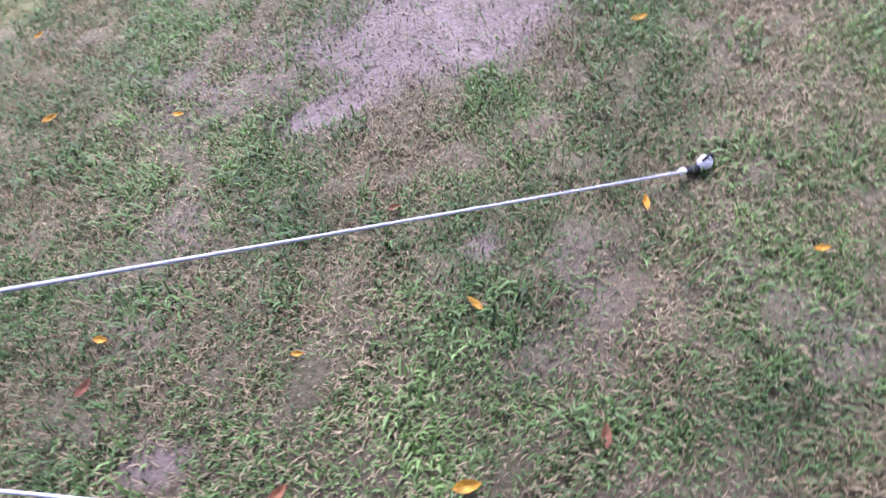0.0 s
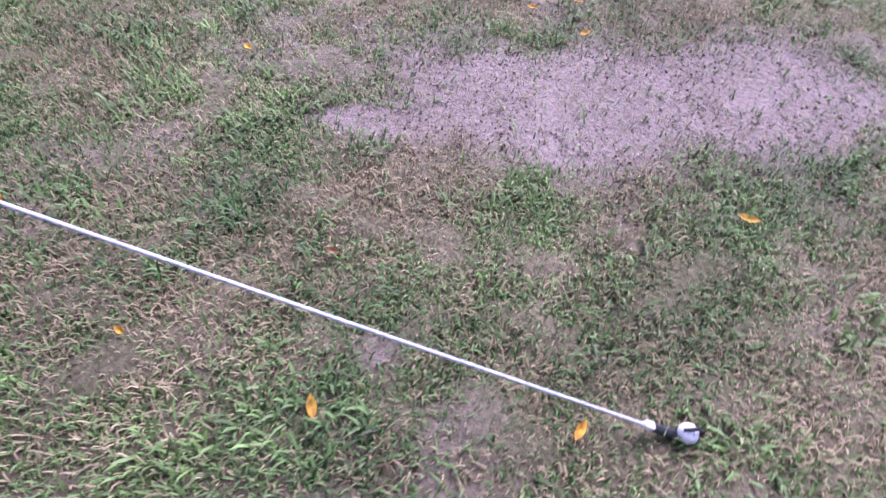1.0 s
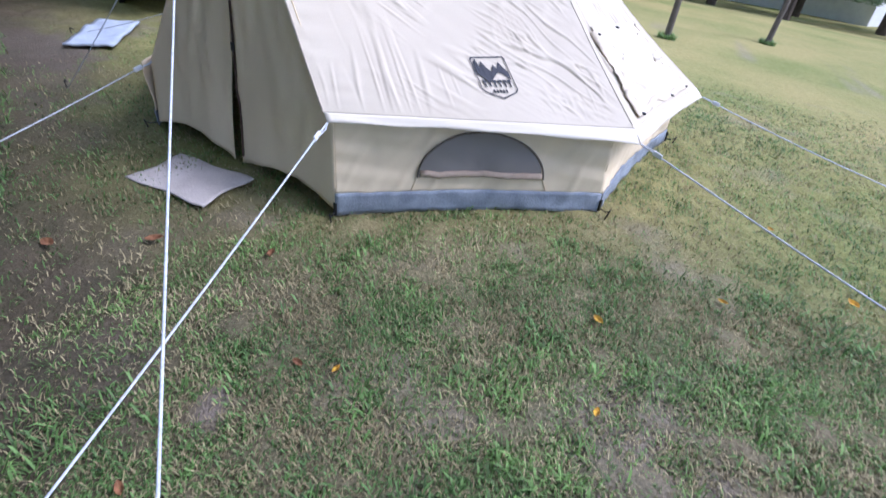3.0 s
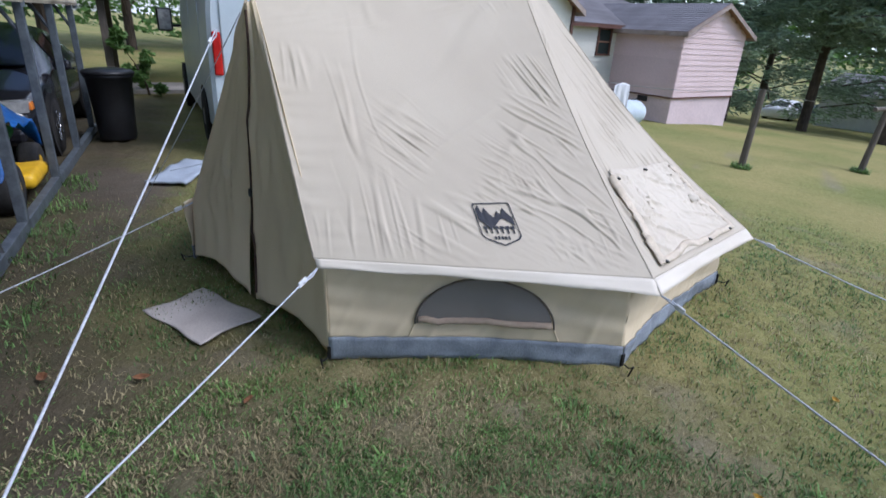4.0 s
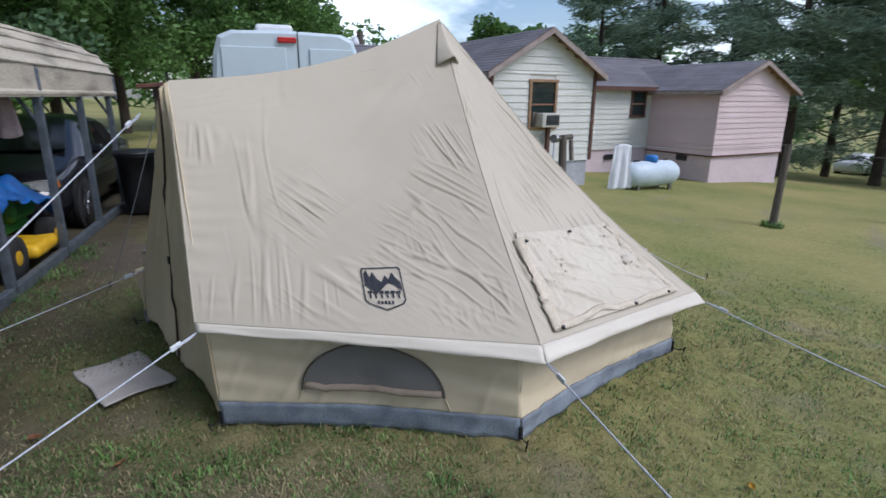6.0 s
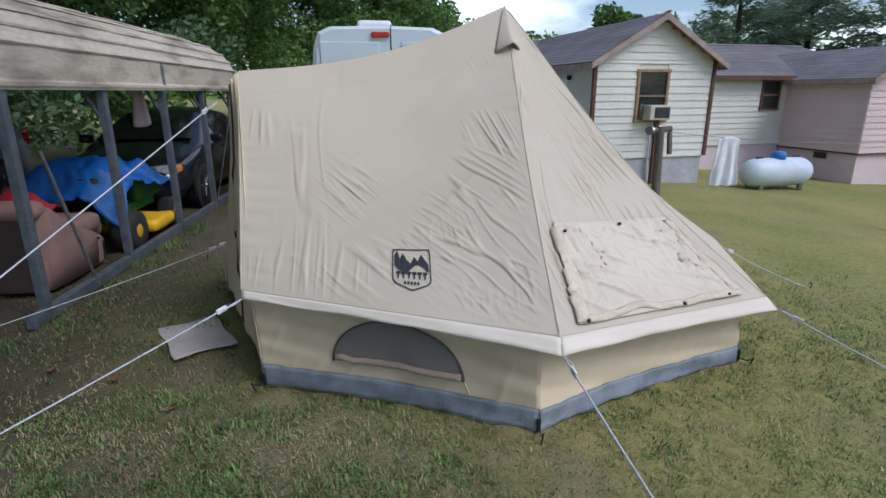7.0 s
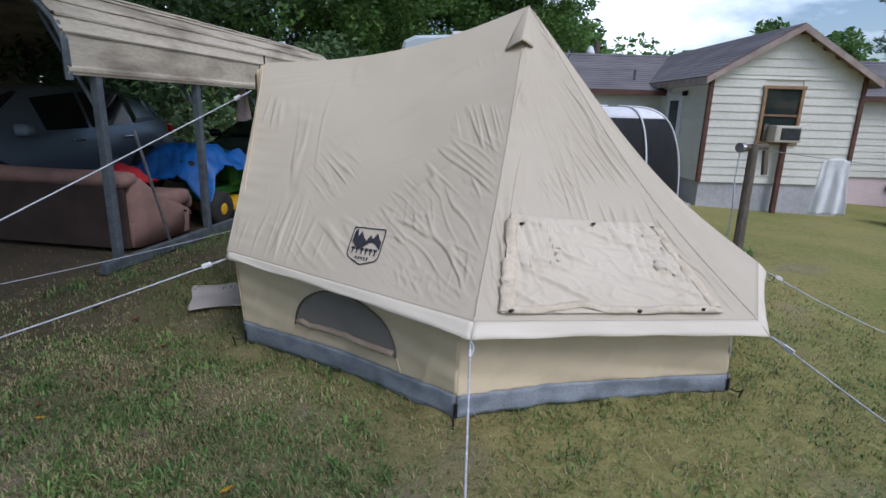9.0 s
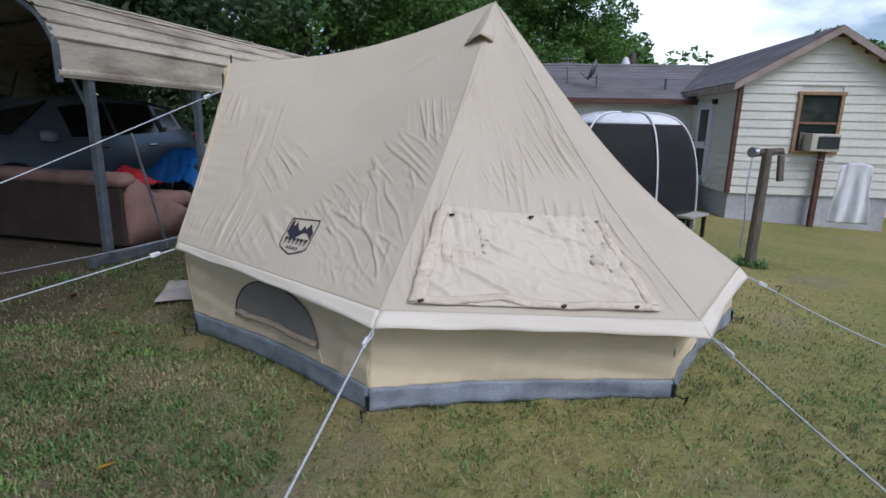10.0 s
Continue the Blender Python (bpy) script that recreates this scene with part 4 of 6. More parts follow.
# ---- cars ----
def car(name, m, label, L, W, H, paint, stations, belt, glass_from, wheels, r, category="car", hub=CHROME):
    """A car body lofted along x (front at +x): stations of (x, bottom, belt, roof, half width, roof half width)."""
    c = thing(name, m, label, category)
    sec = []
    for x, zb, zs, zr, hw, rw in stations:
        sec.append([Vector((x, y, z)) for y, z in ((-hw * 0.9, zb), (-hw, zb + 0.18), (-hw, (zb + zs) / 2 + 0.1), (-hw * 0.96, zs), (-rw, zr - 0.04), (-rw * 0.7, zr), (0, zr + 0.015),
                    (rw * 0.7, zr), (rw, zr - 0.04), (hw * 0.96, zs), (hw, (zb + zs) / 2 + 0.1), (hw, zb + 0.18), (hw * 0.9, zb))])
    body = part("body", loft(B(), sec), paint, c, smooth=False)
    for f in body.data.polygons:
        f.use_smooth = True
    # side glass, windscreen and rear glass lie a little proud of the body
    cab = [s for s in stations if s[3] - s[2] > 0.25]
    for side in (-1, 1):
        for a, b in zip(cab, cab[1:]):
            def on_side(s, h):
                return Vector((s[0], side * (s[4] * 0.96 + (s[5] - s[4] * 0.96) * (h - s[2]) / (s[3] - 0.04 - s[2]) + 0.004), h))

            lo0, hi0, lo1, hi1 = on_side(a, a[2] + 0.03), on_side(a, a[3] - 0.10), on_side(b, b[2] + 0.03), on_side(b, b[3] - 0.10)
            t0, t1 = 0.05, 0.95
            pts = [lo0.lerp(lo1, t0), lo0.lerp(lo1, t1), hi0.lerp(hi1, t1), hi0.lerp(hi1, t0)]
            part("side_window", plate(B(), pts, 0.012, (0, side, 0.15)), CAR_GLASS, body)
    for a, b in glass_from:
        s0, s1 = stations[a], stations[b]
        lo, hi = (s0, s1) if s0[3] < s1[3] else (s1, s0)
        d = 1 if hi[0] < lo[0] else -1
        pts = [Vector((lo[0], -lo[5] * 0.9, lo[3] + 0.03)), Vector((lo[0], lo[5] * 0.9, lo[3] + 0.03)), Vector((hi[0], hi[5] * 0.86, hi[3] - 0.03)), Vector((hi[0], -hi[5] * 0.86, hi[3] - 0.03))]
        part("windscreen", plate(B(), pts, 0.02, (d * 0.5, 0, 0.9)), CAR_GLASS, body)
    for x in wheels:
        for side in (-1, 1):
            part("wheel_arch", lathe(B(), [(0.02, -0.02), (r * 1.16, -0.02), (r * 1.16, 0.02), (0.02, 0.02)], 28, Matrix.Translation((x, side * (W / 2 - 0.012), r)) @ Matrix.Rotation(radians(90), 4, "X")), DARK, body)
            wh = wheel(c, (x, side * (W / 2 - 0.09), r), r, 0.21, hub)
            for k in range(5):
                a = k * math.tau / 5
                part("spoke", box(B(), (x + 0.3 * r * math.cos(a), side * (W / 2 + 0.022), r + 0.3 * r * math.sin(a)), (r * 0.5, 0.02, 0.05), Matrix.Rotation(-a, 3, "Y"), 0.006), hub, wh)
    return c, body


sedan_st = [(2.25, 0.30, 0.52, 0.60, 0.70, 0.55), (2.12, 0.24, 0.62, 0.70, 0.82, 0.66), (1.7, 0.22, 0.74, 0.82, 0.87, 0.74), (1.05, 0.2, 0.86, 0.95, 0.89, 0.76), (0.25, 0.2, 0.90, 1.36, 0.90, 0.60),
            (-0.4, 0.2, 0.91, 1.42, 0.90, 0.60), (-1.1, 0.2, 0.92, 1.34, 0.90, 0.60), (-1.75, 0.22, 0.93, 1.02, 0.88, 0.70), (-2.2, 0.26, 0.88, 0.96, 0.84, 0.66), (-2.32, 0.34, 0.70, 0.80, 0.74, 0.58)]
sedan, sedan_body = car("sedan", at_port(5.75, 1.12, 181), "glossy black sedan parked nose out under the carport", 4.6, 1.8, 1.42, BLACK_PAINT, sedan_st, 0.9, [(3, 4), (6, 7)], (1.38, -1.38), 0.33)
for side in (-1, 1):
    lamp = part("headlamp", loft(B(), [[Vector((x, side * y, z)) for y, z in ((0.48, 0.56), (0.80, 0.60), (0.82, 0.72), (0.48, 0.70))] for x in (2.0, 2.17)]), LAMP_LENS, sedan_body, "clear headlamp")
    part("indicator", box(B(), (2.08, side * 0.82, 0.66), (0.12, 0.03, 0.08), None, 0.01), ORANGE_LENS, lamp)
    mir = part("door_mirror", box(B(), (0.75, side * 0.98, 0.98), (0.12, 0.2, 0.13), None, 0.04), BLACK_PAINT, sedan_body)
    for x in (0.05, -0.9):
        part("door_handle", box(B(), (x, side * 0.895, 0.80), (0.18, 0.03, 0.03), None, 0.01), BLACK_PAINT, sedan_body)
part("grille", box(B(), (2.2, 0, 0.5), (0.06, 0.7, 0.14), None, 0.015), DARK, sedan_body)
part("bumper", box(B(), (2.2, 0, 0.36), (0.16, 1.5, 0.16), None, 0.05), BLACK_PAINT, sedan_body)

suv_st = [(2.3, 0.35, 0.75, 0.82, 0.75, 0.6), (2.1, 0.3, 0.9, 1.0, 0.88, 0.72), (1.2, 0.28, 1.02, 1.1, 0.93, 0.78), (0.5, 0.28, 1.06, 1.6, 0.94, 0.66), (-0.3, 0.28, 1.08, 1.70, 0.94, 0.68), (-1.2, 0.28, 1.12, 1.69, 0.94, 0.67), (-1.8, 0.3, 1.18, 1.62, 0.93, 0.62), (-2.2, 0.35, 1.1, 1.2, 0.9, 0.70), (-2.35, 0.4, 0.8, 0.9, 0.82, 0.62)]
suv, suv_body = car("suv", at_port(2.55, 3.62, 182), "silver sport utility vehicle parked under the carport", 4.65, 1.88, 1.7, SILVER, suv_st, 1.1, [(2, 3), (6, 7)], (1.4, -1.4), 0.37)
for side in (-1, 1):
    part("tail_lamp", box(B(), (-2.16, side * 0.80, 1.02), (0.2, 0.18, 0.26), None, 0.05), RED_LENS, suv_body, "red tail lamp")
    part("door_mirror", box(B(), (0.95, side * 1.05, 1.12), (0.14, 0.22, 0.16), None, 0.05), SILVER, suv_body)
    for x in (0.0, -1.0):
        part("door_handle", box(B(), (x, side * 0.95, 0.95), (0.2, 0.04, 0.04), None, 0.012), CHROME, suv_body, "chrome handle")

# ---- white van behind the tent, rear towards the walk ----
VAN = pose(-5.2, -2.9, ground_z(-5.2, -2.9), 0, 0, math.degrees(math.atan2(-0.866, -0.5)))
van = thing("cargo_van", VAN, "high-roofed pale blue-white cargo van parked on the grass", "van")


def van_section(x, top, hw, zb=0.35):
    return [Vector((x, y, z)) for y, z in ((-hw, zb), (-hw, 1.2), (-hw * 0.985, 1.7), (-hw * 0.93, top - 0.28), (-hw * 0.86, top - 0.07), (-hw * 0.7, top), (0, top + 0.02), (hw * 0.7, top), (hw * 0.86, top - 0.07), (hw * 0.93, top - 0.28), (hw * 0.985, 1.7), (hw, 1.2), (hw, zb))]


vbody = part("body", loft(B(), [van_section(x, t, w) for x, t, w in ((0.0, 2.48, 0.95), (0.04, 2.52, 1.0), (1.2, 2.58, 1.02), (3.6, 2.58, 1.02), (4.3, 2.45, 1.0), (4.9, 2.0, 0.98), (5.3, 1.25, 0.95), (5.9, 1.05, 0.85))]), VAN_PAINT, van, smooth=False)
part("door_seam", box(B(), (-0.004, -0.12, 1.5), (0.012, 0.012, 2.1)), BLACK_PLASTIC, vbody)
for side in (-1, 1):
    part("rear_door", box(B(), (-0.012, side * 0.44 - 0.12 * (side < 0) + 0.0, 1.55), (0.02, 0.80 if side > 0 else 0.60, 1.55), None, 0.01), VAN_PAINT, vbody)
    part("tail_lamp", box(B(), (-0.01, side * 0.90, 1.25), (0.05, 0.10, 0.5), None, 0.02), RED_LENS, vbody, "red tail lamp")
    for k, x in enumerate((1.5, 3.0)):
        part("side_panel", box(B(), (x, side * 1.005, 1.55), (1.3, 0.02, 0.9), None, 0.01), VAN_PAINT, vbody)
    for x in (1.0, 4.9):
        part("wheel_arch", lathe(B(), [(0.02, -0.03), (0.42, -0.03), (0.42, 0.03), (0.02, 0.03)], 24, Matrix.Translation((x, side * 1.0, 0.36)) @ Matrix.Rotation(radians(90), 4, "X")), DARK, vbody)
        wheel(van, (x, side * 0.92, 0.36), 0.36, 0.24, STEEL)
    mir = part("door_mirror", box(B(), (4.55, side * 1.26, 1.55), (0.12, 0.26, 0.40), None, 0.04), BLACK_PLASTIC, vbody, "black door mirror")
    part("mirror_arm", box(B(), (4.6, side * 1.1, 1.45), (0.06, 0.22, 0.05), None, 0.01), BLACK_PLASTIC, mir)
    part("mirror_glass", box(B(), (4.485, side * 1.26, 1.55), (0.01, 0.2, 0.34), None, 0.004), LAMP_LENS, mir, "mirror glass")
part("brake_lamp", box(B(), (-0.02, 0.02, 2.42), (0.05, 0.24, 0.07), None, 0.015), RED_LENS, vbody, "red high-level brake lamp")
part("bumper", box(B(), (-0.08, 0, 0.5), (0.2, 1.9, 0.2), None, 0.04), BLACK_PLASTIC, vbody)
vent = part("roof_unit", box(B(), (1.7, 0.05, 2.67), (0.6, 0.55, 0.2), None, 0.05), WHITE_PAINT, vbody, "white roof air conditioner")

# ---- wheelie bin ----
bin_ = thing("trash_bin", at_port(5.05, -0.36, 5), "black wheeled plastic trash bin with closed lid", "trash bin")
part("tub", lathe(B(), [(0.22, 0.03), (0.23, 0.05), (0.245, 0.4), (0.275, 0.84), (0.30, 0.85), (0.30, 0.89)], 28), BLACK_PLASTIC, bin_, smooth=True)
part("lid", lathe(B(), [(0.31, 0.885), (0.315, 0.91), (0.28, 0.935), (0.15, 0.955), (0.02, 0.96)], 28), BLACK_PLASTIC, bin_, smooth=True)
part("handle", rod(B(), (0.31, -0.15, 0.84), (0.31, 0.15, 0.84), 0.015), BLACK_PLASTIC, bin_)
for y in (-0.2, 0.2):
    wheel(bin_, (0.24, y, 0.1), 0.1, 0.05, BLACK_PLASTIC)

# ---- doormat, ground sheet ----
bm = B()
sheet(bm, lambda u, v: Vector((0.40 * (u - 0.5) * (1 + 0.04 * math.sin(9 * v)), 0.57 * (v - 0.5) * (1 + 0.05 * math.sin(7 * u + 1)), 0.014 + 0.006 * noise.noise((u * 3, v * 3, 1)))), 24, 24, thick=0.008)
doormat = part("doormat", bm, CARDBOARD, smooth=True)
doormat.matrix_world = pose(-1.755, -0.105, ground_z(-1.755, -0.105) + 0.008, 0, 0, -2)
tagged(doormat, "creased pinkish-grey cloth mat lying on grass by the tent door", "mat")
bm = B()
sheet(bm, lambda u, v: Vector((1.0 * (u - 0.5), 0.42 * (v - 0.5), 0.03 + 0.03 * noise.noise((u * 4, v * 3, 4)))), 16, 10, thick=0.02)
gs = part("folded_sheet", bm, mat("pale_blue_sheet", (0.42, 0.47, 0.54), (0.34, 0.38, 0.45), 5, 0.5, grain=0.1), smooth=True)
gs.matrix_world = pose(-3.55, -2.95, ground_z(-3.55, -2.95) + 0.02, 0, 0, 35)
tagged(gs, "folded pale blue-grey sheet lying on the grass", "sheet")

# ---- pale cloth tied to the carport ----
from_post = at_port(2.95, 0.35, 0, 1.35)
bm = B()
sheet(bm, lambda u, v: Vector(((0.05 + 0.05 * v) * math.cos(math.tau * u) * (1 + 0.3 * math.sin(3 * math.tau * u)), (0.05 + 0.05 * v) * math.sin(math.tau * u), 0.36 - 0.42 * v + 0.02 * math.sin(9 * u))), 24, 10, thick=0.004)
rag = part("hanging_rag", bm, mat("pale_pink_cloth", (0.55, 0.42, 0.38), (0.45, 0.33, 0.30), 9, 0.9, grain=0.1), smooth=True)
rag.matrix_world = from_post
tagged(rag, "pale pink rag hanging from the carport frame", "cloth")


# ---- house: x runs against s, y towards the walk ----
HOUSE = pose(-10.714, -3.404, 0, 0, 0, math.degrees(math.atan2(-0.402, 0.915)))
house = thing("house", HOUSE, "single-storey house with cream and pink lap siding", "house")
LAP = 0.152


def siding(parent, a, b, z0, z1, out, material, name="siding_board", top=None, holes=()):
    """Lap boards from a to b (x, y of the wall's foot line), each tilted out at its lower edge. top(s): height limit, for gables."""
    a, b = Vector((*a, 0)), Vector((*b, 0))
    d, o = (b - a).normalized(), Vector((*out, 0))
    length = (b - a).length
    z = z0
    while z < z1 - 0.01:
        zt = min(z + LAP, z1)
        spans = [(0.0, length)]
        if top:
            m = (zt + z) / 2
            s0, s1 = top(m)
            spans = [(s0, s1)]
        for h0, h1, hb, ht in holes:
            if zt > hb and z < ht:
                spans = [q for p, r in spans for q in ((p, min(r, h0)), (max(p, h1), r)) if q[1] - q[0] > 0.02]
        for s0, s1 in spans:
            p0, p1 = a + d * s0, a + d * s1
            bm = B()
            loft(bm, [[p + Vector((0, 0, z - 0.006)) + o * 0.004, p + Vector((0, 0, z - 0.006)) + o * 0.028, p + Vector((0, 0, z + 0.012)) + o * 0.026, p + Vector((0, 0, zt)) + o * 0.010, p + Vector((0, 0, zt)) + o * 0.002] for p in (p0, p1)])
            part(name, bm, material, parent)
        z = zt


def roof_plane(parent, p, along, down, nrow, overhang_label="", tint=SHINGLE):
    """Shingle courses: p the ridge's start, along the ridge, down the slope."""
    along, down = Vector(along), Vector(down)
    n = along.cross(down).normalized()
    n = n if n.z > 0 else -n
    slab = part("roof_slab", plate(B(), [p, p + along, p + along + down, p + down], 0.05, -n), SOFFIT, parent)
    for k in range(nrow):
        a, b = k / nrow, (k + 1.04) / nrow
        bm = B()
        loft(bm, [[q + down * a + n * 0.006, q + down * b + n * 0.006, q + down * b + n * 0.015, q + down * a + n * 0.008] for q in (p, p + along)])
        part("shingle_course", bm, tint, slab)
    return slab


def wing(x0, x1, y0, eave, peak, sill, foot, paint, block, ridge_back, side_wall, over=0.22):
    """A gabled wing that faces +y at y0, from x0 (larger) to x1."""
    w = x0 - x1
    mid = (x0 + x1) / 2
    w_part = part("front_wall", plate(B(), [(x0, y0, sill), (x1, y0, sill), (x1, y0, eave), (mid, y0, peak - 0.06), (x0, y0, eave)], 0.1, (0, -1, 0)), paint, house)
    holes = [(WIN[0], WIN[1], WIN[2], WIN[3])] if paint is SIDING else []
    siding(w_part, (x0, y0), (x1, y0), sill, eave, (0, 1), paint, holes=holes)
    lim = lambda z: ((z - eave) / (peak - eave) * w / 2, w - (z - eave) / (peak - eave) * w / 2)
    siding(w_part, (x0, y0), (x1, y0), eave, peak - 0.1, (0, 1), paint, top=lim)
    s_part = part("side_wall", box(B(), (x0 - 0.05, (y0 + side_wall) / 2 - 0.05, (sill + eave) / 2), (0.1, y0 - side_wall - 0.1, eave - sill)), paint, house)
    siding(s_part, (x0, side_wall), (x0, y0), sill, eave, (1, 0), paint, holes=DOOR_HOLE if paint is SIDING else [])
    part("far_wall", box(B(), (x1 + 0.05, (y0 + side_wall) / 2 - 0.05, (sill + eave) / 2), (0.1, y0 - side_wall - 0.1, eave - sill)), paint, house)
    part("foundation", box(B(), (mid, (y0 + side_wall) / 2, (sill + foot) / 2 - 0.003), (w - 0.03, y0 - side_wall - 0.03, sill - foot)), block, house, "painted block foundation")
    run = Vector((0, ridge_back - y0 - over, 0))
    rise = peak - eave
    half = w / 2 + over
    for sgn in (1, -1):
        p = Vector((mid, y0 + over, peak + 0.06))
        roof_plane(house, p, run, Vector((sgn * half, 0, -rise * half / (w / 2))), 14)
        e = Vector((mid + sgn * half, y0 + over, peak + 0.06 - rise * half / (w / 2)))
        part("barge_board", plate(B(), [p + Vector((0, 0.004, -0.01)), e + Vector((0, 0.004, -0.01)), e + Vector((0, 0.004, -0.13)), p + Vector((0, 0.004, -0.13))], 0.025, (0, 1, 0)), FASCIA, house, "weathered brown barge board")
        part("fascia_board", box(B(), tuple(e + run / 2 + Vector((0.0, 0, -0.07))), (0.025, -run.y, 0.12)), FASCIA, house)
    return w_part, s_part


WIN = (1.02, 1.74, 1.10, 2.14)
DOOR_HOLE = [(2.4 - 1.87, 2.4 - 1.15, 0.40, 2.05)]
A_wall, A_side = wing(0.0, -2.87, 0.0, 2.36, 3.20, 0.31, -0.75, SIDING, BLOCK, -5.9, -2.4)
B_wall, B_side = wing(-7.52, -10.75, 0.0, 2.04, 2.78, 0.20, -1.4, PINK, PINK_BLOCK, -5.9, -2.4)
# brown corner boards
for x, y in ((0.02, 0.02), (-2.89, 0.02)):
    part("corner_board", box(B(), (x, y, 1.34), (0.08, 0.08, 2.06), None, 0.006), TRIM, house, "dark brown corner board")

# the long main block behind the two wings
MY, ME, MS = -2.4, 2.12, 0.25
main = part("main_wall", box(B(), (-4.0, MY - 0.06, (ME + MS) / 2), (14.0, 0.12, ME - MS)), SIDING, house)
siding(main, (3.0, MY), (0.0, MY), MS, ME, (0, 1), SIDING)
siding(main, (-2.87, MY), (-7.52, MY), MS, ME, (0, 1), SIDING, holes=[(3.78, 4.36, 1.22, 1.98)])
part("main_foundation", box(B(), (-4.0, MY - 0.10, -0.45), (13.9, 0.15, 1.4)), PINK_BLOCK, house, "pale painted block foundation")
part("back_wall", box(B(), (-4.0, MY - 6.5, 0.8), (14.0, 0.12, 2.7)), SIDING, house)
for x in (3.0, -11.0):
    part("end_wall", plate(B(), [(x, MY, -0.4), (x, MY - 6.5, -0.4), (x, MY - 6.5, ME), (x, MY - 3.25, 3.1), (x, MY, ME)], 0.1, (-1 if x > 0 else 1, 0, 0)), SIDING, house)
for d, y in ((1, 0.3), (-1, -6.8)):
    roof_plane(house, Vector((3.2, MY - 3.25, 3.16)), Vector((-14.5, 0, 0)), Vector((0, 3.55 * d, -1.06)), 18)
part("eave_board", box(B(), (1.6, MY + 0.29, 2.06), (3.2, 0.03, 0.12)), TRIM, house, "brown eave board")
part("eave_board", box(B(), (-5.2, MY + 0.29, 2.06), (4.6, 0.03, 0.12)), TRIM, house, "brown eave board")
part("ridge_cap", rod(B(), (3.2, MY - 3.25, 3.18), (-11.3, MY - 3.25, 3.18), 0.05), SHINGLE, house)


def sash(parent, x0, x1, y, z0, z1, frame_mat, out=0.03):
    """A window with frame, two sashes, sill and panes in the wall facing +y."""
    w = part("window", box(B(), ((x0 + x1) / 2, y + 0.006, (z0 + z1) / 2), (x0 - x1, 0.008, z1 - z0)), DARK, parent, "dark sash window")
    for x in (x0, x1):
        part("jamb", box(B(), (x, y + out, (z0 + z1) / 2), (0.06, 0.06, z1 - z0 + 0.06), None, 0.004), frame_mat, w)
    for z in (z0, z1):
        part("rail", box(B(), ((x0 + x1) / 2, y + out, z), (x0 - x1 + 0.1, 0.07, 0.06), None, 0.004), frame_mat, w)
    part("meeting_rail", box(B(), ((x0 + x1) / 2, y + 0.025, (z0 + z1) / 2), (x0 - x1 - 0.06, 0.03, 0.04), None, 0.003), SOFFIT, w)
    for a, b in ((z0, (z0 + z1) / 2), ((z0 + z1) / 2, z1)):
        part("pane", box(B(), ((x0 + x1) / 2, y + 0.018, (a + b) / 2), (x0 - x1 - 0.05, 0.008, b - a - 0.05)), GLASS, w)
    return w


TAN_TRIM = mat("tan_window_trim", (0.36, 0.22, 0.12), (0.26, 0.16, 0.09), 9, 0.6, grain=0.15)
sash(A_wall, -WIN[0], -WIN[1], 0.0, WIN[2], WIN[3], TAN_TRIM)
sash(main, -2.87 - 3.78, -2.87 - 4.36, MY, 1.22, 1.98, TRIM)
ac = thing("window_air_conditioner", HOUSE @ pose(-1.43, 0.12, 1.13), "beige window air conditioner sitting in the house window", "air conditioner")
part("casing", box(B(), (0, 0, 0.15), (0.5, 0.4, 0.31), None, 0.015), mat("ac_beige", (0.55, 0.52, 0.45), (0.48, 0.45, 0.39), 6, 0.5, grain=0.06), ac)
part("grille", box(B(), (-0.04, 0.2, 0.15), (0.36, 0.02, 0.22), None, 0.004), BLACK_PLASTIC, ac, "dark rear grille")
for k in range(8):
    part("fin", box(B(), (-0.04, 0.212, 0.06 + k * 0.026), (0.34, 0.008, 0.006)), POST, ac)
part("side_curtain", box(B(), (0.29, -0.08, 0.17), (0.08, 0.03, 0.32), None, 0.004), WOOD_GREY, ac)
prop_post = thing("prop_post", HOUSE @ pose(-1.5, 0.12, -0.35), "brown timber post propping the window air conditioner", "post")
part("timber", box(B(), (0, 0, 0.74), (0.09, 0.09, 1.48), None, 0.008), TRIM, prop_post)

# side door of the cream wing with its stoop, rail and lamp
door = part("side_door", box(B(), (0.03, -1.51, 1.22), (0.05, 0.72, 1.62), None, 0.008), WHITE_PAINT, A_side, "white storm door with dark glass")
part("door_glass", box(B(), (0.06, -1.51, 1.55), (0.012, 0.44, 0.66), None, 0.004), GLASS, door)
part("door_glass", box(B(), (0.06, -1.51, 0.80), (0.012, 0.44, 0.56), None, 0.004), GLASS, door)
for y in (-1.89, -1.13):
    part("door_trim", box(B(), (0.035, y, 1.22), (0.06, 0.06, 1.68), None, 0.004), WHITE_PAINT, door)
part("door_handle", rod(B(), (0.08, -1.24, 1.15), (0.08, -1.24, 1.25), 0.012), STEEL, door)
part("porch_lamp", box(B(), (0.07, -1.0, 2.02), (0.1, 0.08, 0.1), None, 0.02), BLACK_PLASTIC, A_side, "black porch lamp")
part("meter_box", box(B(), (2.05, MY + 0.06, 1.72), (0.14, 0.08, 0.16), None, 0.015), WHITE_PAINT, main, "white flood lamp box")
stoop = thing("stoop", HOUSE @ pose(0.62, -1.5, -0.25), "concrete door stoop with a black handrail", "steps")
for k in range(3):
    part("step", box(B(), (0.0 + 0.27 * k, 0, 0.35 - 0.19 * k), (0.6, 1.0, 0.6 - 0.19 * k if k else 0.62), None, 0.012), CONCRETE, stoop)
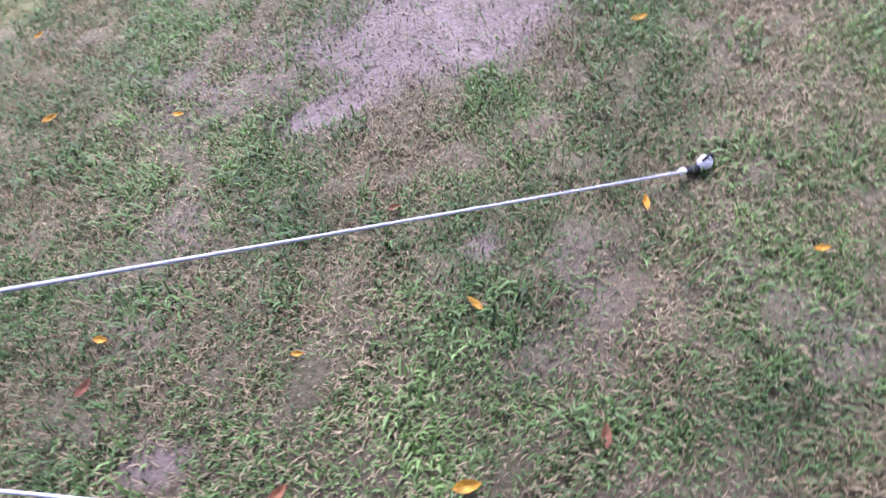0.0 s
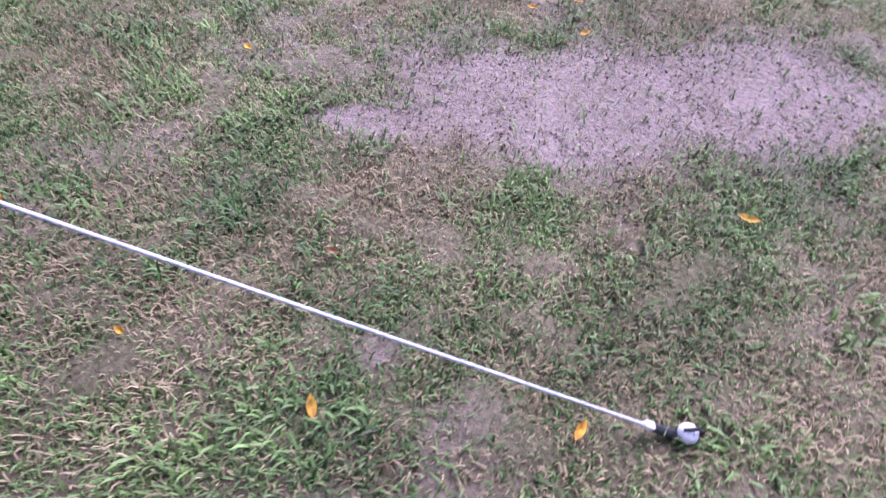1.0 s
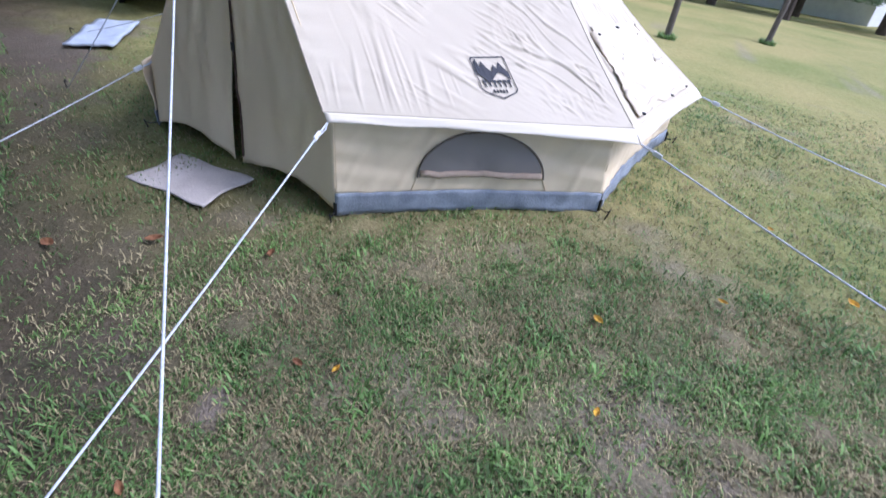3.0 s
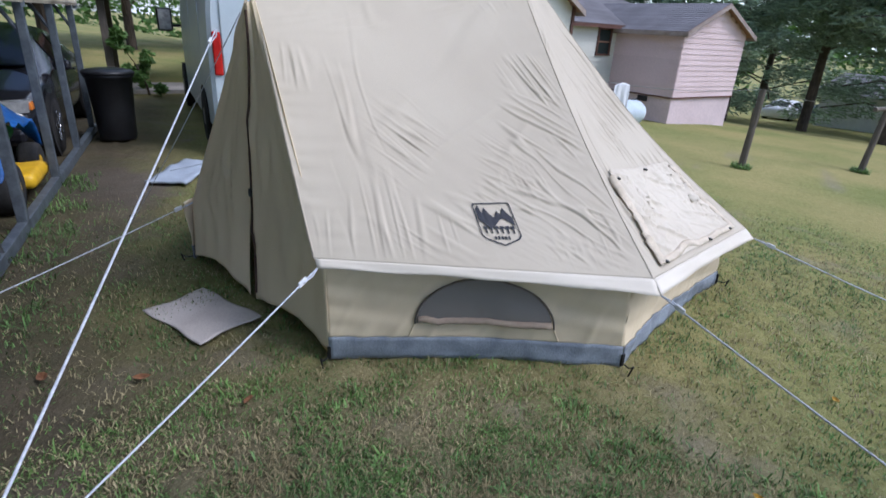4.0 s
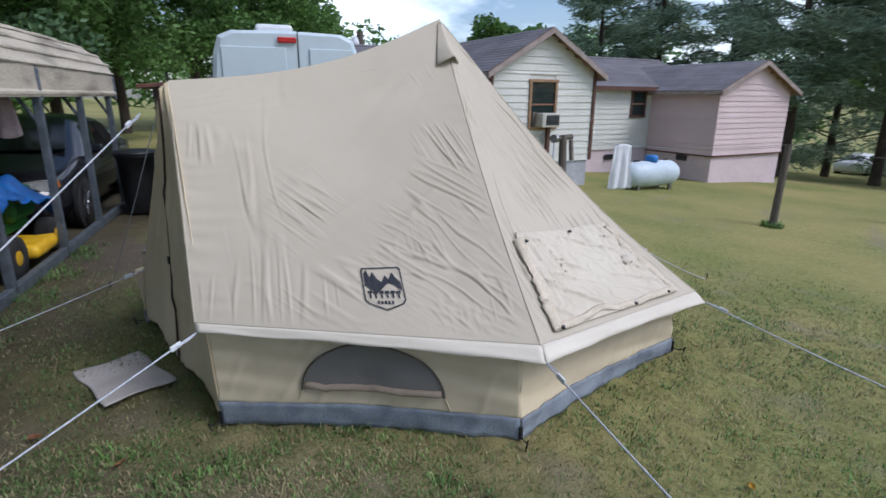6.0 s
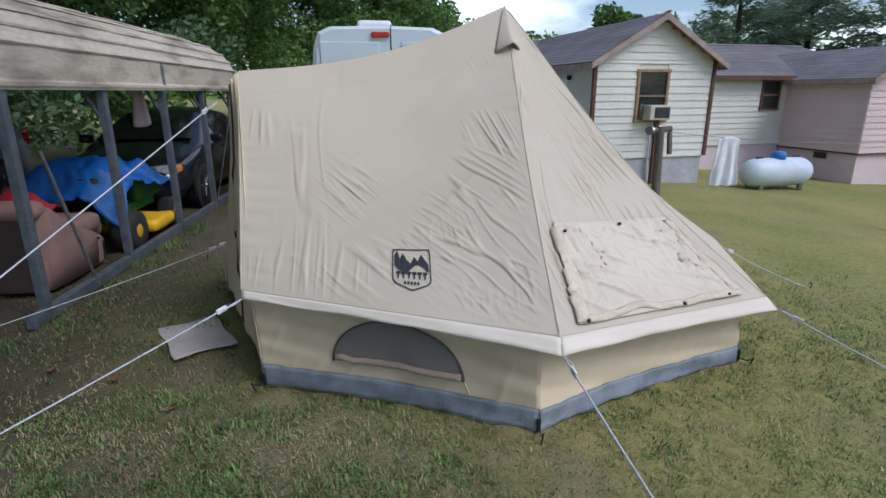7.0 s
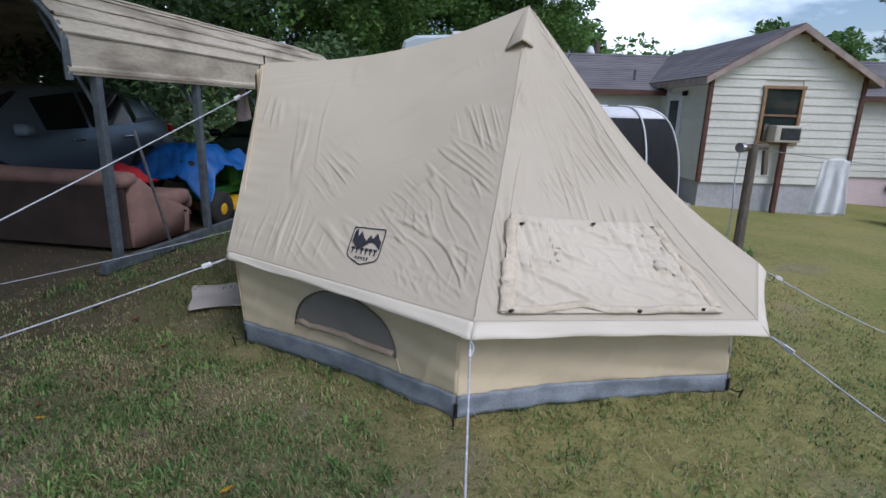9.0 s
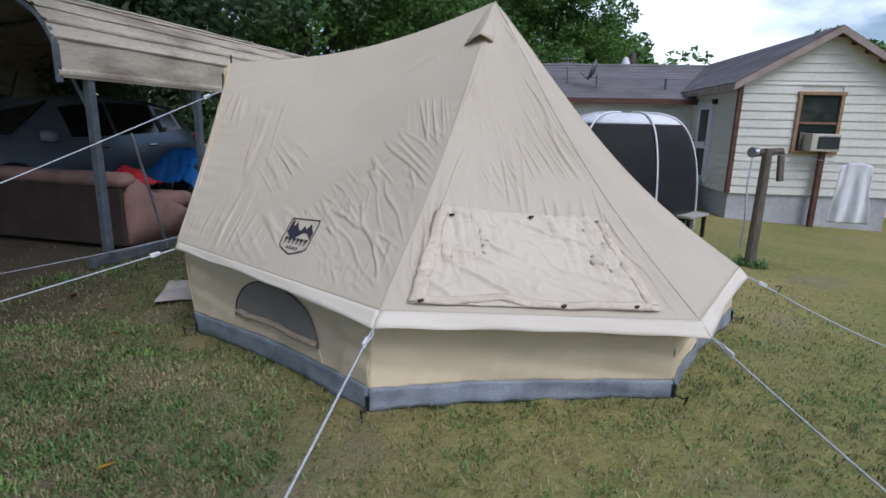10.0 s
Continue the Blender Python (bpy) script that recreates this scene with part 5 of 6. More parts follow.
for y in (-0.48, 0.48):
    rl = part("handrail", pipe(B(), [(-0.25, y, 1.5), (0.25, y, 1.5), (0.75, y, 1.05), (0.78, y, 0.7)], 0.018), BLACK_PLASTIC, stoop, "black iron handrail")
    for x in (-0.2, 0.0, 0.2):
        part("baluster", rod(B(), (x, y, 0.62), (x, y, 1.5), 0.01), BLACK_PLASTIC, rl)

# foundation vents, access door, pipes
for x, y, z in ((-7.52 - 0.0, -1.0, 0.05), (-5.9, MY + 0.0, 0.0)):
    if y == -1.0:
        part("foundation_vent", box(B(), (x + 0.02, y, z), (0.03, 0.36, 0.16), None, 0.006), BLACK_PLASTIC, B_side, "dark foundation vent")
    else:
        part("foundation_vent", box(B(), (x, y + 0.02, z), (0.34, 0.03, 0.16), None, 0.006), BLACK_PLASTIC, main, "dark foundation vent")
hatch = part("crawl_hatch", box(B(), (-3.5, MY + 0.02, -0.15), (0.85, 0.04, 0.6), None, 0.006), WHITE_PAINT, main, "white crawl-space hatch")
part("hatch_frame", box(B(), (-3.5, MY + 0.03, 0.18), (0.95, 0.05, 0.04)), TRIM, hatch)
part("water_table", box(B(), (-9.13, 0.025, 0.17), (3.26, 0.05, 0.04)), TRIM, B_wall)
part("water_table", box(B(), (-7.50, -1.2, 0.17), (0.05, 2.4, 0.04)), TRIM, B_side)
# peeling eave of the pink wing
part("peeling_gutter", sheet(B(), lambda u, v: Vector((-7.27 + 0.02 * noise.noise((u * 20, v, 3)), -2.4 + 2.6 * u, 1.90 + 0.10 * v + 0.03 * noise.noise((u * 16, 0, 1)) * (1 - v))), 40, 2, thick=0.015), FASCIA, house, "peeling white-grey eave board")

# roof fittings
dish = thing("satellite_dish", HOUSE @ pose(2.1, -3.0, 2.33), "dark satellite dish on the shingle roof", "satellite dish")
part("mast", rod(B(), (0, 0, 0), (0, 0, 0.35), 0.02), POST, dish)
part("reflector", lathe(B(), [(0.01, 0.0), (0.15, 0.03), (0.26, 0.09), (0.27, 0.09), (0.15, 0.015), (0.01, -0.015)], 20, Matrix.Translation((0.05, 0, 0.45)) @ Matrix.Rotation(radians(70), 4, "Y") @ Matrix.Rotation(radians(10), 4, "X")), POST, dish, smooth=True)
part("feed_arm", pipe(B(), [(0, 0, 0.3), (0.3, 0.1, 0.28), (0.42, 0.12, 0.42)], 0.012), POST, dish)
aerial = thing("tv_aerial", HOUSE @ pose(2.75, -3.4, 2.43), "thin metal roof aerial", "aerial")
part("mast", rod(B(), (0, 0, 0), (0, 0, 0.7), 0.012), STEEL, aerial)
for k in range(5):
    part("element", rod(B(), (-0.22, 0, 0.3 + 0.09 * k), (0.22, 0, 0.3 + 0.09 * k), 0.005), STEEL, aerial)
part("vent_pipe", rod(B(), (0.5, -3.0, 2.35), (0.5, -3.0, 2.62), 0.03), POST, house)

# ---- gas tank ----
def house_at(x, y, turn=0.0):
    p = HOUSE @ Vector((x, y, 0))
    return Matrix.Translation((0, 0, ground_z(p.x, p.y))) @ HOUSE @ pose(x, y, 0, 0, 0, turn)


tank = thing("gas_tank", house_at(-4.3, 0.72) @ Matrix.Scale(1.2, 4), "white-blue horizontal gas tank on short legs", "gas tank")
prof = [(0.02, -0.74), (0.12, -0.72), (0.2, -0.66), (0.25, -0.56), (0.265, -0.46), (0.265, 0.46), (0.25, 0.56), (0.2, 0.66), (0.12, 0.72), (0.02, 0.74)]
shell = part("shell", lathe(B(), prof, 32, Matrix.Translation((0, 0, 0.32)) @ Matrix.Rotation(radians(90), 4, "Y")), TANK, tank, smooth=True)
part("valve_cover", lathe(B(), [(0.13, 0.56), (0.13, 0.67), (0.10, 0.70), (0.02, 0.705)], 20), BLUE_PLASTIC, tank, "blue valve cover", smooth=True)
part("lifting_lug", box(B(), (0.42, 0, 0.59), (0.16, 0.03, 0.05), None, 0.008), BLACK_PLASTIC, tank)
part("lifting_lug", box(B(), (-0.42, 0, 0.59), (0.16, 0.03, 0.05), None, 0.008), BLACK_PLASTIC, tank)
for x in (-0.45, 0.45):
    for y in (-0.15, 0.15):
        part("leg", box(B(), (x, y, 0.05), (0.08, 0.05, 0.14), None, 0.006), STEEL, tank)

# ---- clothes line: three leaning posts, wires and a hanging cloth ----
def line_post(x, y, h, lean, arm, label, arm_mat=WOOD_GREY):
    p = on_ground(x, y)
    ob = thing("clothes_line_post", Matrix.Translation(p), label, "post", "clothes line posts")
    top = Vector((lean[0], lean[1], h))
    part("post", rod(B(), (0, 0, -0.1), top, 0.065, 0.055, 10), WOOD_GREY, ob)
    if arm:
        a = Vector((*arm, 0))
        part("cross_arm", rod(B(), top - a + Vector((0, 0, -0.05)), top + a + Vector((0, 0, -0.02)), 0.045, 0.04, 8), arm_mat, ob)
    return ob, p + top


post_a, top_a = line_post(-7.80, -0.12, 1.36, (-0.2, -0.16, 0), (-0.15, 0.07), "leaning weathered clothes line post with a cross arm")
part("hanging_board", box(B(), (-0.35, -0.09, 1.16), (0.08, 0.04, 0.34), Matrix.Rotation(0.1, 3, "X"), 0.006), WOOD_GREY, post_a)
part("pulley", lathe(B(), [(0.02, -0.03), (0.06, -0.03), (0.045, 0), (0.06, 0.03), (0.02, 0.03)], 14, Matrix.Translation((-0.05, -0.22, 1.32)) @ Matrix.Rotation(radians(90), 4, "Y")), STEEL, post_a)
part("slack_cord", pipe(B(), [(-0.05, -0.22, 1.28), (-0.01, -0.2, 0.9), (-0.03, -0.18, 0.55), (0.0, -0.17, 0.2)], 0.012, 6), ROPE, post_a, "slack grey cord")
post_b, top_b = line_post(-11.45, 2.13, 1.42, (-0.16, 0.02, 0), None, "leaning dark wooden clothes line post")
post_c, top_c = line_post(-14.3, 4.22, 1.36, (-0.2, 0.12, 0), (-0.42, 0.25), "weathered clothes line post with a cross arm")
for a, b in ((top_a + Vector((0.05, 0.12, -0.05)), top_b), (top_b, top_c)):
    w = thing("clothes_wire", Matrix.Translation(a), "thin sagging clothes line wire", "wire", "clothes line wires")
    part("wire", pipe(B(), [(b - a) * (k / 12) + Vector((0, 0, -0.1 * math.sin(math.pi * k / 12))) for k in range(13)], 0.004, 5), STEEL, w)
bm = B()
sheet(bm, lambda u, v: Vector((0.40 * (u - 0.5) * (0.75 + 0.25 * v) + 0.012 * noise.noise((u * 5, v * 3, 0)), 0.022 * math.sin(u * 15 + 1.5 * v) * (0.25 + 0.75 * v) + 0.012 * noise.noise((u * 5, v * 2, 2)), 0.78 - 0.62 * v + 0.04 * math.sin(3 * u) * (1 - v))), 40, 24, thick=0.006)
cloth = part("white_cloth", bm, WHITE_CLOTH, smooth=True)
cloth.matrix_world = pose(-8.42, 0.47, 0.32, 0, 0, 150)
tagged(cloth, "white cloth hanging from the clothes line", "cloth")
# ---- screen tent by the house ----
SCREEN = pose(-7.75, -2.65, ground_z(-7.75, -2.65), 0, 0, 20)
scr = thing("screen_tent", SCREEN, "round screen tent with black mesh sides and white roof", "screen tent")
N6 = 6
for k in range(N6):
    a0, a1 = k * 60, (k + 1) * 60

    def gore(u, v, a0=a0, a1=a1):
        ph = radians(90 * v)
        z = 1.72 * math.sin(ph) ** 0.8
        r = 1.12 * math.cos(ph) ** 0.45 if v < 1 else 0.0
        m = 1 - 0.06 * math.sin(math.pi * u)
        return polar(max(r, 0.01) * m, a0 + (a1 - a0) * u, z + 0.02)

    part("mesh_side", sheet(B(), lambda u, v, g=gore: g(u, 0.03 + 0.66 * v), 8, 12), SCREEN_NET, scr, "black mesh side", smooth=True)
    part("roof_gore", sheet(B(), lambda u, v, g=gore: g(u, 0.69 + 0.30 * v), 8, 8, thick=0.004), WHITE_CLOTH, scr, "white fabric roof", smooth=True)
    part("rib", pipe(B(), [gore(0, 0.99 * j / 14) * 1.01 for j in range(15)], 0.014, 6), WHITE_PAINT, scr, "white pole sleeve")
    part("skirt", sheet(B(), lambda u, v, g=gore: g(u, 0.0 + 0.04 * v), 6, 2, thick=0.004), TARP_GREY, scr)
bench = thing("low_table", pose(-8.3, -1.75, ground_z(-8.3, -1.75), 0, 0, 24), "low grey table beside the screen tent", "table")
part("tabletop", box(B(), (0, 0, 0.34), (0.62, 0.4, 0.04), None, 0.008), CONCRETE, bench)
for x in (-0.26, 0.26):
    for y in (-0.15, 0.15):
        part("leg", box(B(), (x, y, 0.16), (0.05, 0.05, 0.33), None, 0.005), BLACK_PLASTIC, bench)

# ---- light pole behind the house ----
lp = thing("utility_pole", pose(-13.6, -10.6, -0.3), "weathered utility pole with a yard lamp", "pole")
part("pole", rod(B(), (0, 0, 0), (0, 0, 4.1), 0.13, 0.11, 10), WOOD_GREY, lp)
part("yard_lamp", lathe(B(), [(0.03, 3.5), (0.12, 3.55), (0.14, 3.75), (0.08, 3.9), (0.03, 3.95)], 14, Matrix.Translation((0.32, 0.1, 0))), WHITE_PAINT, lp, "glass yard lamp")
part("lamp_arm", rod(B(), (0, 0, 3.85), (0.32, 0.1, 3.9), 0.02), POST, lp)

# ---- lean-to shelter and slab behind the van ----
sh = thing("shelter", pose(-8.1, -10.6, ground_z(-8.1, -10.6), 0, 0, 60), "open wooden shelter with a rusty tin roof", "shelter")
for x in (-1.4, 1.4):
    for y in (-1.0, 1.0):
        part("post", box(B(), (x, y, 0.95), (0.14, 0.14, 1.9), None, 0.01), WOOD_BROWN if y > 0 else WOOD_GREY, sh)
part("roof", box(B(), (0, 0, 2.0), (3.6, 2.7, 0.09), Matrix.Rotation(radians(5), 3, "X"), 0.01), ROOF_TIN, sh, "rusty tin roof")
part("beam", box(B(), (0, 1.0, 1.86), (3.2, 0.1, 0.14), None, 0.01), WOOD_BROWN, sh)
slab = part("concrete_slab", box(B(), (0, 0, 0.03), (1.5, 1.2, 0.10), None, 0.015), CONCRETE)
slab.matrix_world = pose(-7.5, -9.9, ground_z(-7.5, -9.9), 0, 0, 60)
tagged(slab, "pale concrete slab lying in the grass", "slab")

# ---- neighbour's house and far cars ----
NB = pose(-47.0, 11.0, ground_z(-47.0, 11.0) - 0.1, 0, 0, 62)
nb = thing("far_house", NB, "grey-white single-storey neighbour house under trees", "house")
part("wall", box(B(), (0, -3, 1.15), (9.0, 5.8, 2.6)), WHITE_PAINT, nb)
part("roof", plate(B(), [(-4.9, 0.3, 2.35), (4.9, 0.3, 2.35), (4.9, -3.0, 3.5), (-4.9, -3.0, 3.5)], 0.1, (0, 0, 1)), SHINGLE, nb)
part("roof", plate(B(), [(-4.9, -6.3, 2.35), (4.9, -6.3, 2.35), (4.9, -3.0, 3.5), (-4.9, -3.0, 3.5)], 0.1, (0, 0, 1)), SHINGLE, nb)
part("eave", box(B(), (0, 0.3, 2.36), (9.8, 0.06, 0.16)), WHITE_PAINT, nb)
for x in (-2.6, 1.2):
    wn_ = part("window", box(B(), (x, -0.08, 1.4), (0.7, 0.05, 1.0)), GLASS, nb)
    part("frame", box(B(), (x, -0.06, 0.88), (0.9, 0.08, 0.06)), WHITE_PAINT, wn_)


def copy_car(x, y, turn, paint, label):
    return car("far_car", pose(x, y, ground_z(x, y), 0, 0, turn), label, 4.6, 1.8, 1.42, paint, sedan_st, 0.9, [(3, 4), (6, 7)], (1.38, -1.38), 0.33)


copy_car(-47.0, 2.6, 160, WHITE_PAINT, "white car parked far off under trees")
copy_car(-46.0, 5.6, 60, SILVER, "silver car parked far off by the neighbour house")


# ---- trees ----
def leaf_cloud(centres, count, size, flat, rng, squash=0.75, slim=0.45):
    """Many small bent leaf cards round the given centres (x, y, z, radius)."""
    c = np.array(centres)
    pick = rng.choice(len(c), count, p=c[:, 3] ** 2 / (c[:, 3] ** 2).sum())
    d = rng.normal(size=(count, 3))
    d /= np.linalg.norm(d, axis=1)[:, None]
    rad = c[pick, 3] * (0.35 + 0.65 * rng.random(count) ** 0.5)
    p = c[pick, :3] + d * rad[:, None] * (1, 1, squash)
    a = rng.normal(size=(count, 3))
    a /= np.linalg.norm(a, axis=1)[:, None]
    a[:, 2] *= flat
    b = np.cross(a, rng.normal(size=(count, 3)))
    b /= np.linalg.norm(b, axis=1)[:, None]
    s = size * (0.6 + 0.8 * rng.random(count))[:, None]
    v = np.stack([p - a * s, p + b * s * slim, p + a * s, p - b * s * slim], 1).reshape(-1, 3)
    f = np.arange(4 * count).reshape(-1, 4)
    return v, f


def mesh_from(name, v, f, material):
    m = bpy.data.meshes.new(name)
    m.vertices.add(len(v))
    m.vertices.foreach_set("co", np.asarray(v, dtype=np.float32).ravel())
    k = f.shape[1]
    m.loops.add(f.size)
    m.loops.foreach_set("vertex_index", f.astype(np.int32).ravel())
    m.polygons.add(len(f))
    m.polygons.foreach_set("loop_start", np.arange(0, f.size, k, dtype=np.int32))
    m.update(calc_edges=True)
    m.materials.append(material)
    return m


def tree(x, y, h, spread, low, seed, label, leaf=LEAF, count=9000, size=0.16, clumps=46, pine=False, thick=0.2):
    rng = np.random.default_rng(seed)
    z = ground_z(x, y)
    t = thing("pine_tree" if pine else "tree", pose(x, y, z - 0.1), label, "tree")
    bend = rng.normal(size=2) * 0.3
    path = [Vector((bend[0] * (k / 6) ** 2, bend[1] * (k / 6) ** 2, h * (0.97 if pine else 0.8) * k / 6)) for k in range(7)]
    bm = B()
    for k in range(6):
        rod(bm, path[k], path[k + 1], thick * (1 - 0.14 * k), thick * (1 - 0.14 * (k + 1)), 9)
    trunk = part("trunk", bm, BARK, t)
    centres = []
    for k in range(clumps):
        f = low + (1 - low) * (k + rng.random()) / clumps
        ang = rng.random() * math.tau
        if pine:
            reach = spread * (1.05 - f) ** 0.6 * (0.55 + 0.5 * rng.random())
        else:
            reach = spread * math.sqrt(max(0.05, 1 - (2 * (f - low) / (1 - low) - 0.85) ** 2 / 1.5)) * (0.35 + 0.7 * rng.random())
        root = path[0].lerp(path[-1], max(0.08, min(1, f - (0.02 if pine else 0.18))))
        tip = Vector((root.x + reach * math.cos(ang), root.y + reach * math.sin(ang), f * h + (rng.random() - 0.5) * 0.5))
        if k % (2 if pine else 3) == 0:
            mid = root.lerp(tip, 0.5) + Vector((0, 0, 0.15 * reach))
            part("limb", pipe(B(), [root, mid, tip], thick * 0.16, 5), BARK, trunk)
        rr = spread * (0.20 + 0.16 * rng.random()) * (0.8 if pine else 1)
        centres.append((*tip, rr))
        if pine:
            centres.append((*root.lerp(tip, 0.6), rr * 0.8))
    v, f = leaf_cloud(centres, count, size, 0.5 if pine else 0.8, rng, 0.45 if pine else 0.75, 0.13 if pine else 0.45)
    ob = new("crown", mesh_from("crown", v, f, leaf))
    ob.parent = t
    tagged(ob, kind="")
    return t


broad = "broad-leaved tree with a dense dark green crown"
pine_l = "tall pine with drooping dark needled boughs"
# The last three, out of view, are added to shade the carport side.
for k, (x, y, h, s, low) in enumerate(((2.5, -12.0, 11.5, 4.6, 0.06), (-1.2, -13.0, 12.0, 4.6, 0.06), (-3.8, -15.0, 11.5, 4.4, 0.1), (-6.6, -17.0, 10, 4.0, 0.25), (-9.5, -19.5, 10.5, 4.2, 0.3),
                                      (-13.0, -20.5, 11, 4.2, 0.3), (-16.5, -21.5, 9.5, 3.6, 0.3), (-20.5, -23.0, 6.5, 3.0, 0.3), (7.5, -8.5, 11, 4.6, 0.04), (4.6, -10.5, 7, 3.4, 0.03), (2.9, -0.5, 10.5, 4.7, 0.37), (7.5, 3.6, 10, 4.2, 0.3), (7.0, -4.0, 11, 4.5, 0.37))):
    tree(x, y, h, s, low, 10 + k, broad, LEAF_DARK if k in (0, 1, 9) else LEAF, 30000, 0.11)
for k, (x, y, h, s, low) in enumerate(((-26, -28, 7.5, 3.4, 0.3), (-36.5, -18.5, 8.2, 3.2, 0.3), (-31.5, -17.5, 7.5, 2.8, 0.3))):
    tree(x, y, h, s, low, 30 + k, broad, LEAF, 9000, 0.2)
for k, (x, y, h, s, low) in enumerate(((-35, -11.5, 13, 4.2, 0.15), (-34, -7.5, 12, 4.0, 0.15), (-33, -3.5, 12.5, 4.0, 0.2), (-29.5, 0.0, 13, 4.4, 0.26), (-32, 3.4, 13, 4.2, 0.3), (-27.5, 6.2, 12, 4.2, 0.32), (-37, 8, 13, 5, 0.1), (-40, 1, 12, 5, 0.05), (-34, 11.5, 13, 5, 0.1))):
    tree(x, y, h, s, low, 50 + k, pine_l, NEEDLE, 17000, 0.26, 70, True, 0.25)
bush = tree(-6.9, -9.2, 1.2, 0.5, 0.1, 80, "small leafy green shrub on the grass", LEAF, 900, 0.07, 12, thick=0.03)

# far woods close the view all round
rng = np.random.default_rng(7)
cent = []
for k in range(520):
    a = math.tau * k / 520
    d = 62 + 10 * rng.random()
    h = -3.5 + 12.0 * rng.random()
    cent.append((d * math.cos(a), d * math.sin(a), h, 2.6))
v, f = leaf_cloud(cent, 80000, 0.42, 0.8, rng)
woods = new("far_woods", mesh_from("far_woods", v, f, LEAF))
tagged(woods, "continuous belt of far dark green woods", "woods", kind="stuff")


# ---- turf and fallen leaves ----
def turf(name, count, x0, x1, y0, y1, length, width, material, label, seed, want, clump=0.0):
    rng = np.random.default_rng(seed)
    xs, ys = rng.uniform(x0, x1, count * 2), rng.uniform(y0, y1, count * 2)
    keep = [i for i in range(count * 2) if rng.random() < want(xs[i], ys[i])][:count]
    xs, ys = xs[keep], ys[keep]
    n = len(xs)
    zs = np.array([ground_z(x, y) for x, y in zip(xs, ys)]) - 0.004
    base = np.stack([xs, ys, zs], 1)
    ang = rng.uniform(0, math.tau, n)
    lean = rng.uniform(0.35, 1.25, n)
    ln_ = length * rng.uniform(0.45, 1.3, n)
    d = np.stack([np.cos(ang) * np.sin(lean), np.sin(ang) * np.sin(lean), np.cos(lean)], 1)
    side = np.stack([-np.sin(ang), np.cos(ang), np.zeros(n)], 1) * width * rng.uniform(0.7, 1.3, n)[:, None]
    mid = base + d * ln_[:, None] * 0.55 + np.array((0, 0, 0.12)) * ln_[:, None]
    tip = base + d * ln_[:, None] * (1, 1, 0.72)
    v = np.stack([base - side, base + side, mid + side * 0.8, mid - side * 0.8, tip], 1).reshape(-1, 3)
    k = np.arange(n)[:, None] * 5
    m = bpy.data.meshes.new(name)
    quads = (k + np.array([[0, 1, 2, 3]]))
    tris = (k + np.array([[3, 2, 4]]))
    m.vertices.add(len(v))
    m.vertices.foreach_set("co", v.astype(np.float32).ravel())
    loops = np.concatenate([quads.ravel(), tris.ravel()]).astype(np.int32)
    m.loops.add(len(loops))
    m.loops.foreach_set("vertex_index", loops)
    starts = np.concatenate([np.arange(n) * 4, 4 * n + np.arange(n) * 3]).astype(np.int32)
    m.polygons.add(2 * n)
    m.polygons.foreach_set("loop_start", starts)
    m.update(calc_edges=True)
    m.materials.append(material)
    return tagged(new(name, m), label, "grass", kind="stuff")


def lush(x, y):
    """Where the turf grows thick: in drifts, and not on the worn soil."""
    g = 0.5 + 0.9 * noise.noise((x * 2.3, y * 2.3, 20.0)) + 0.35 * noise.noise((x * 7, y * 7, 30.0))
    return max(0.04, min(1.0, g)) * max(0.06, 1.0 - 1.15 * bare_at(x, y))


def tufts(x, y):
    return 1.0 if noise.noise((x * 3.1, y * 3.1, 55.0)) + 0.5 * noise.noise((x * 11, y * 11, 60.0)) > 0.28 and bare_at(x, y) < 0.5 else 0.02


def straw(x, y):
    return 0.35 + 0.65 * max(0.0, min(1.0, 0.5 - 0.8 * noise.noise((x * 2.3, y * 2.3, 20.0)))) * max(0.15, 1.0 - 1.1 * bare_at(x, y)) - 0.3 * min(1.0, bare_at(x, y))


def core(x, y):
    """The thick turf thins out unevenly away from the tent's corner."""
    return smoothstep(2.75, 1.5, math.hypot(x + 0.2, y - 2.6) + 0.5 * noise.noise((x * 1.7, y * 1.7, 70.0)))


turf("grass", 120000, -2.4, 2.0, 0.3, 5.0, 0.042, 0.0024, GRASS, "short uneven green grass blades", 1, lambda x, y: lush(x, y) * core(x, y))
turf("dry_grass", 80000, -2.4, 2.0, 0.3, 5.0, 0.042, 0.0020, STRAW, "dry straw-coloured grass blades", 2, lambda x, y: straw(x, y) * core(x, y))
turf("coarse_grass", 26000, -2.4, 2.0, 0.3, 5.0, 0.07, 0.0042, GRASS, "longer broad grass blades in tufts", 5, lambda x, y: tufts(x, y) * core(x, y))
turf("soil_crumbs", 11000, -1.4, 1.4, 2.0, 4.6, 0.016, 0.004, SOIL_BIT, "dark soil crumbs and dead stalks on the worn patch", 6, lambda x, y: 0.9 if 0.25 < bare_at(x, y) < 1.3 else 0.1)
for px, py in ((-7.80, -0.12), (-11.45, 2.13), (-14.3, 4.22)):
    turf("grass_tuft", 260, px - 0.16, px + 0.16, py - 0.16, py + 0.16, 0.16, 0.006, GRASS, "taller grass tuft round a wooden post", 8, lambda x, y: 0.9)
turf("rail_weeds", 5000, -3.4, -0.4, -3.6, -0.5, 0.10, 0.004, GRASS, "weeds and longer grass along the carport rail", 12, lambda x, y: 0.9 if -0.35 < 0.838 * (x + 0.95) - 0.546 * (y + 1.08) < 0.12 and noise.noise((x * 4, y * 4, 77.0)) > -0.05 else 0.0)
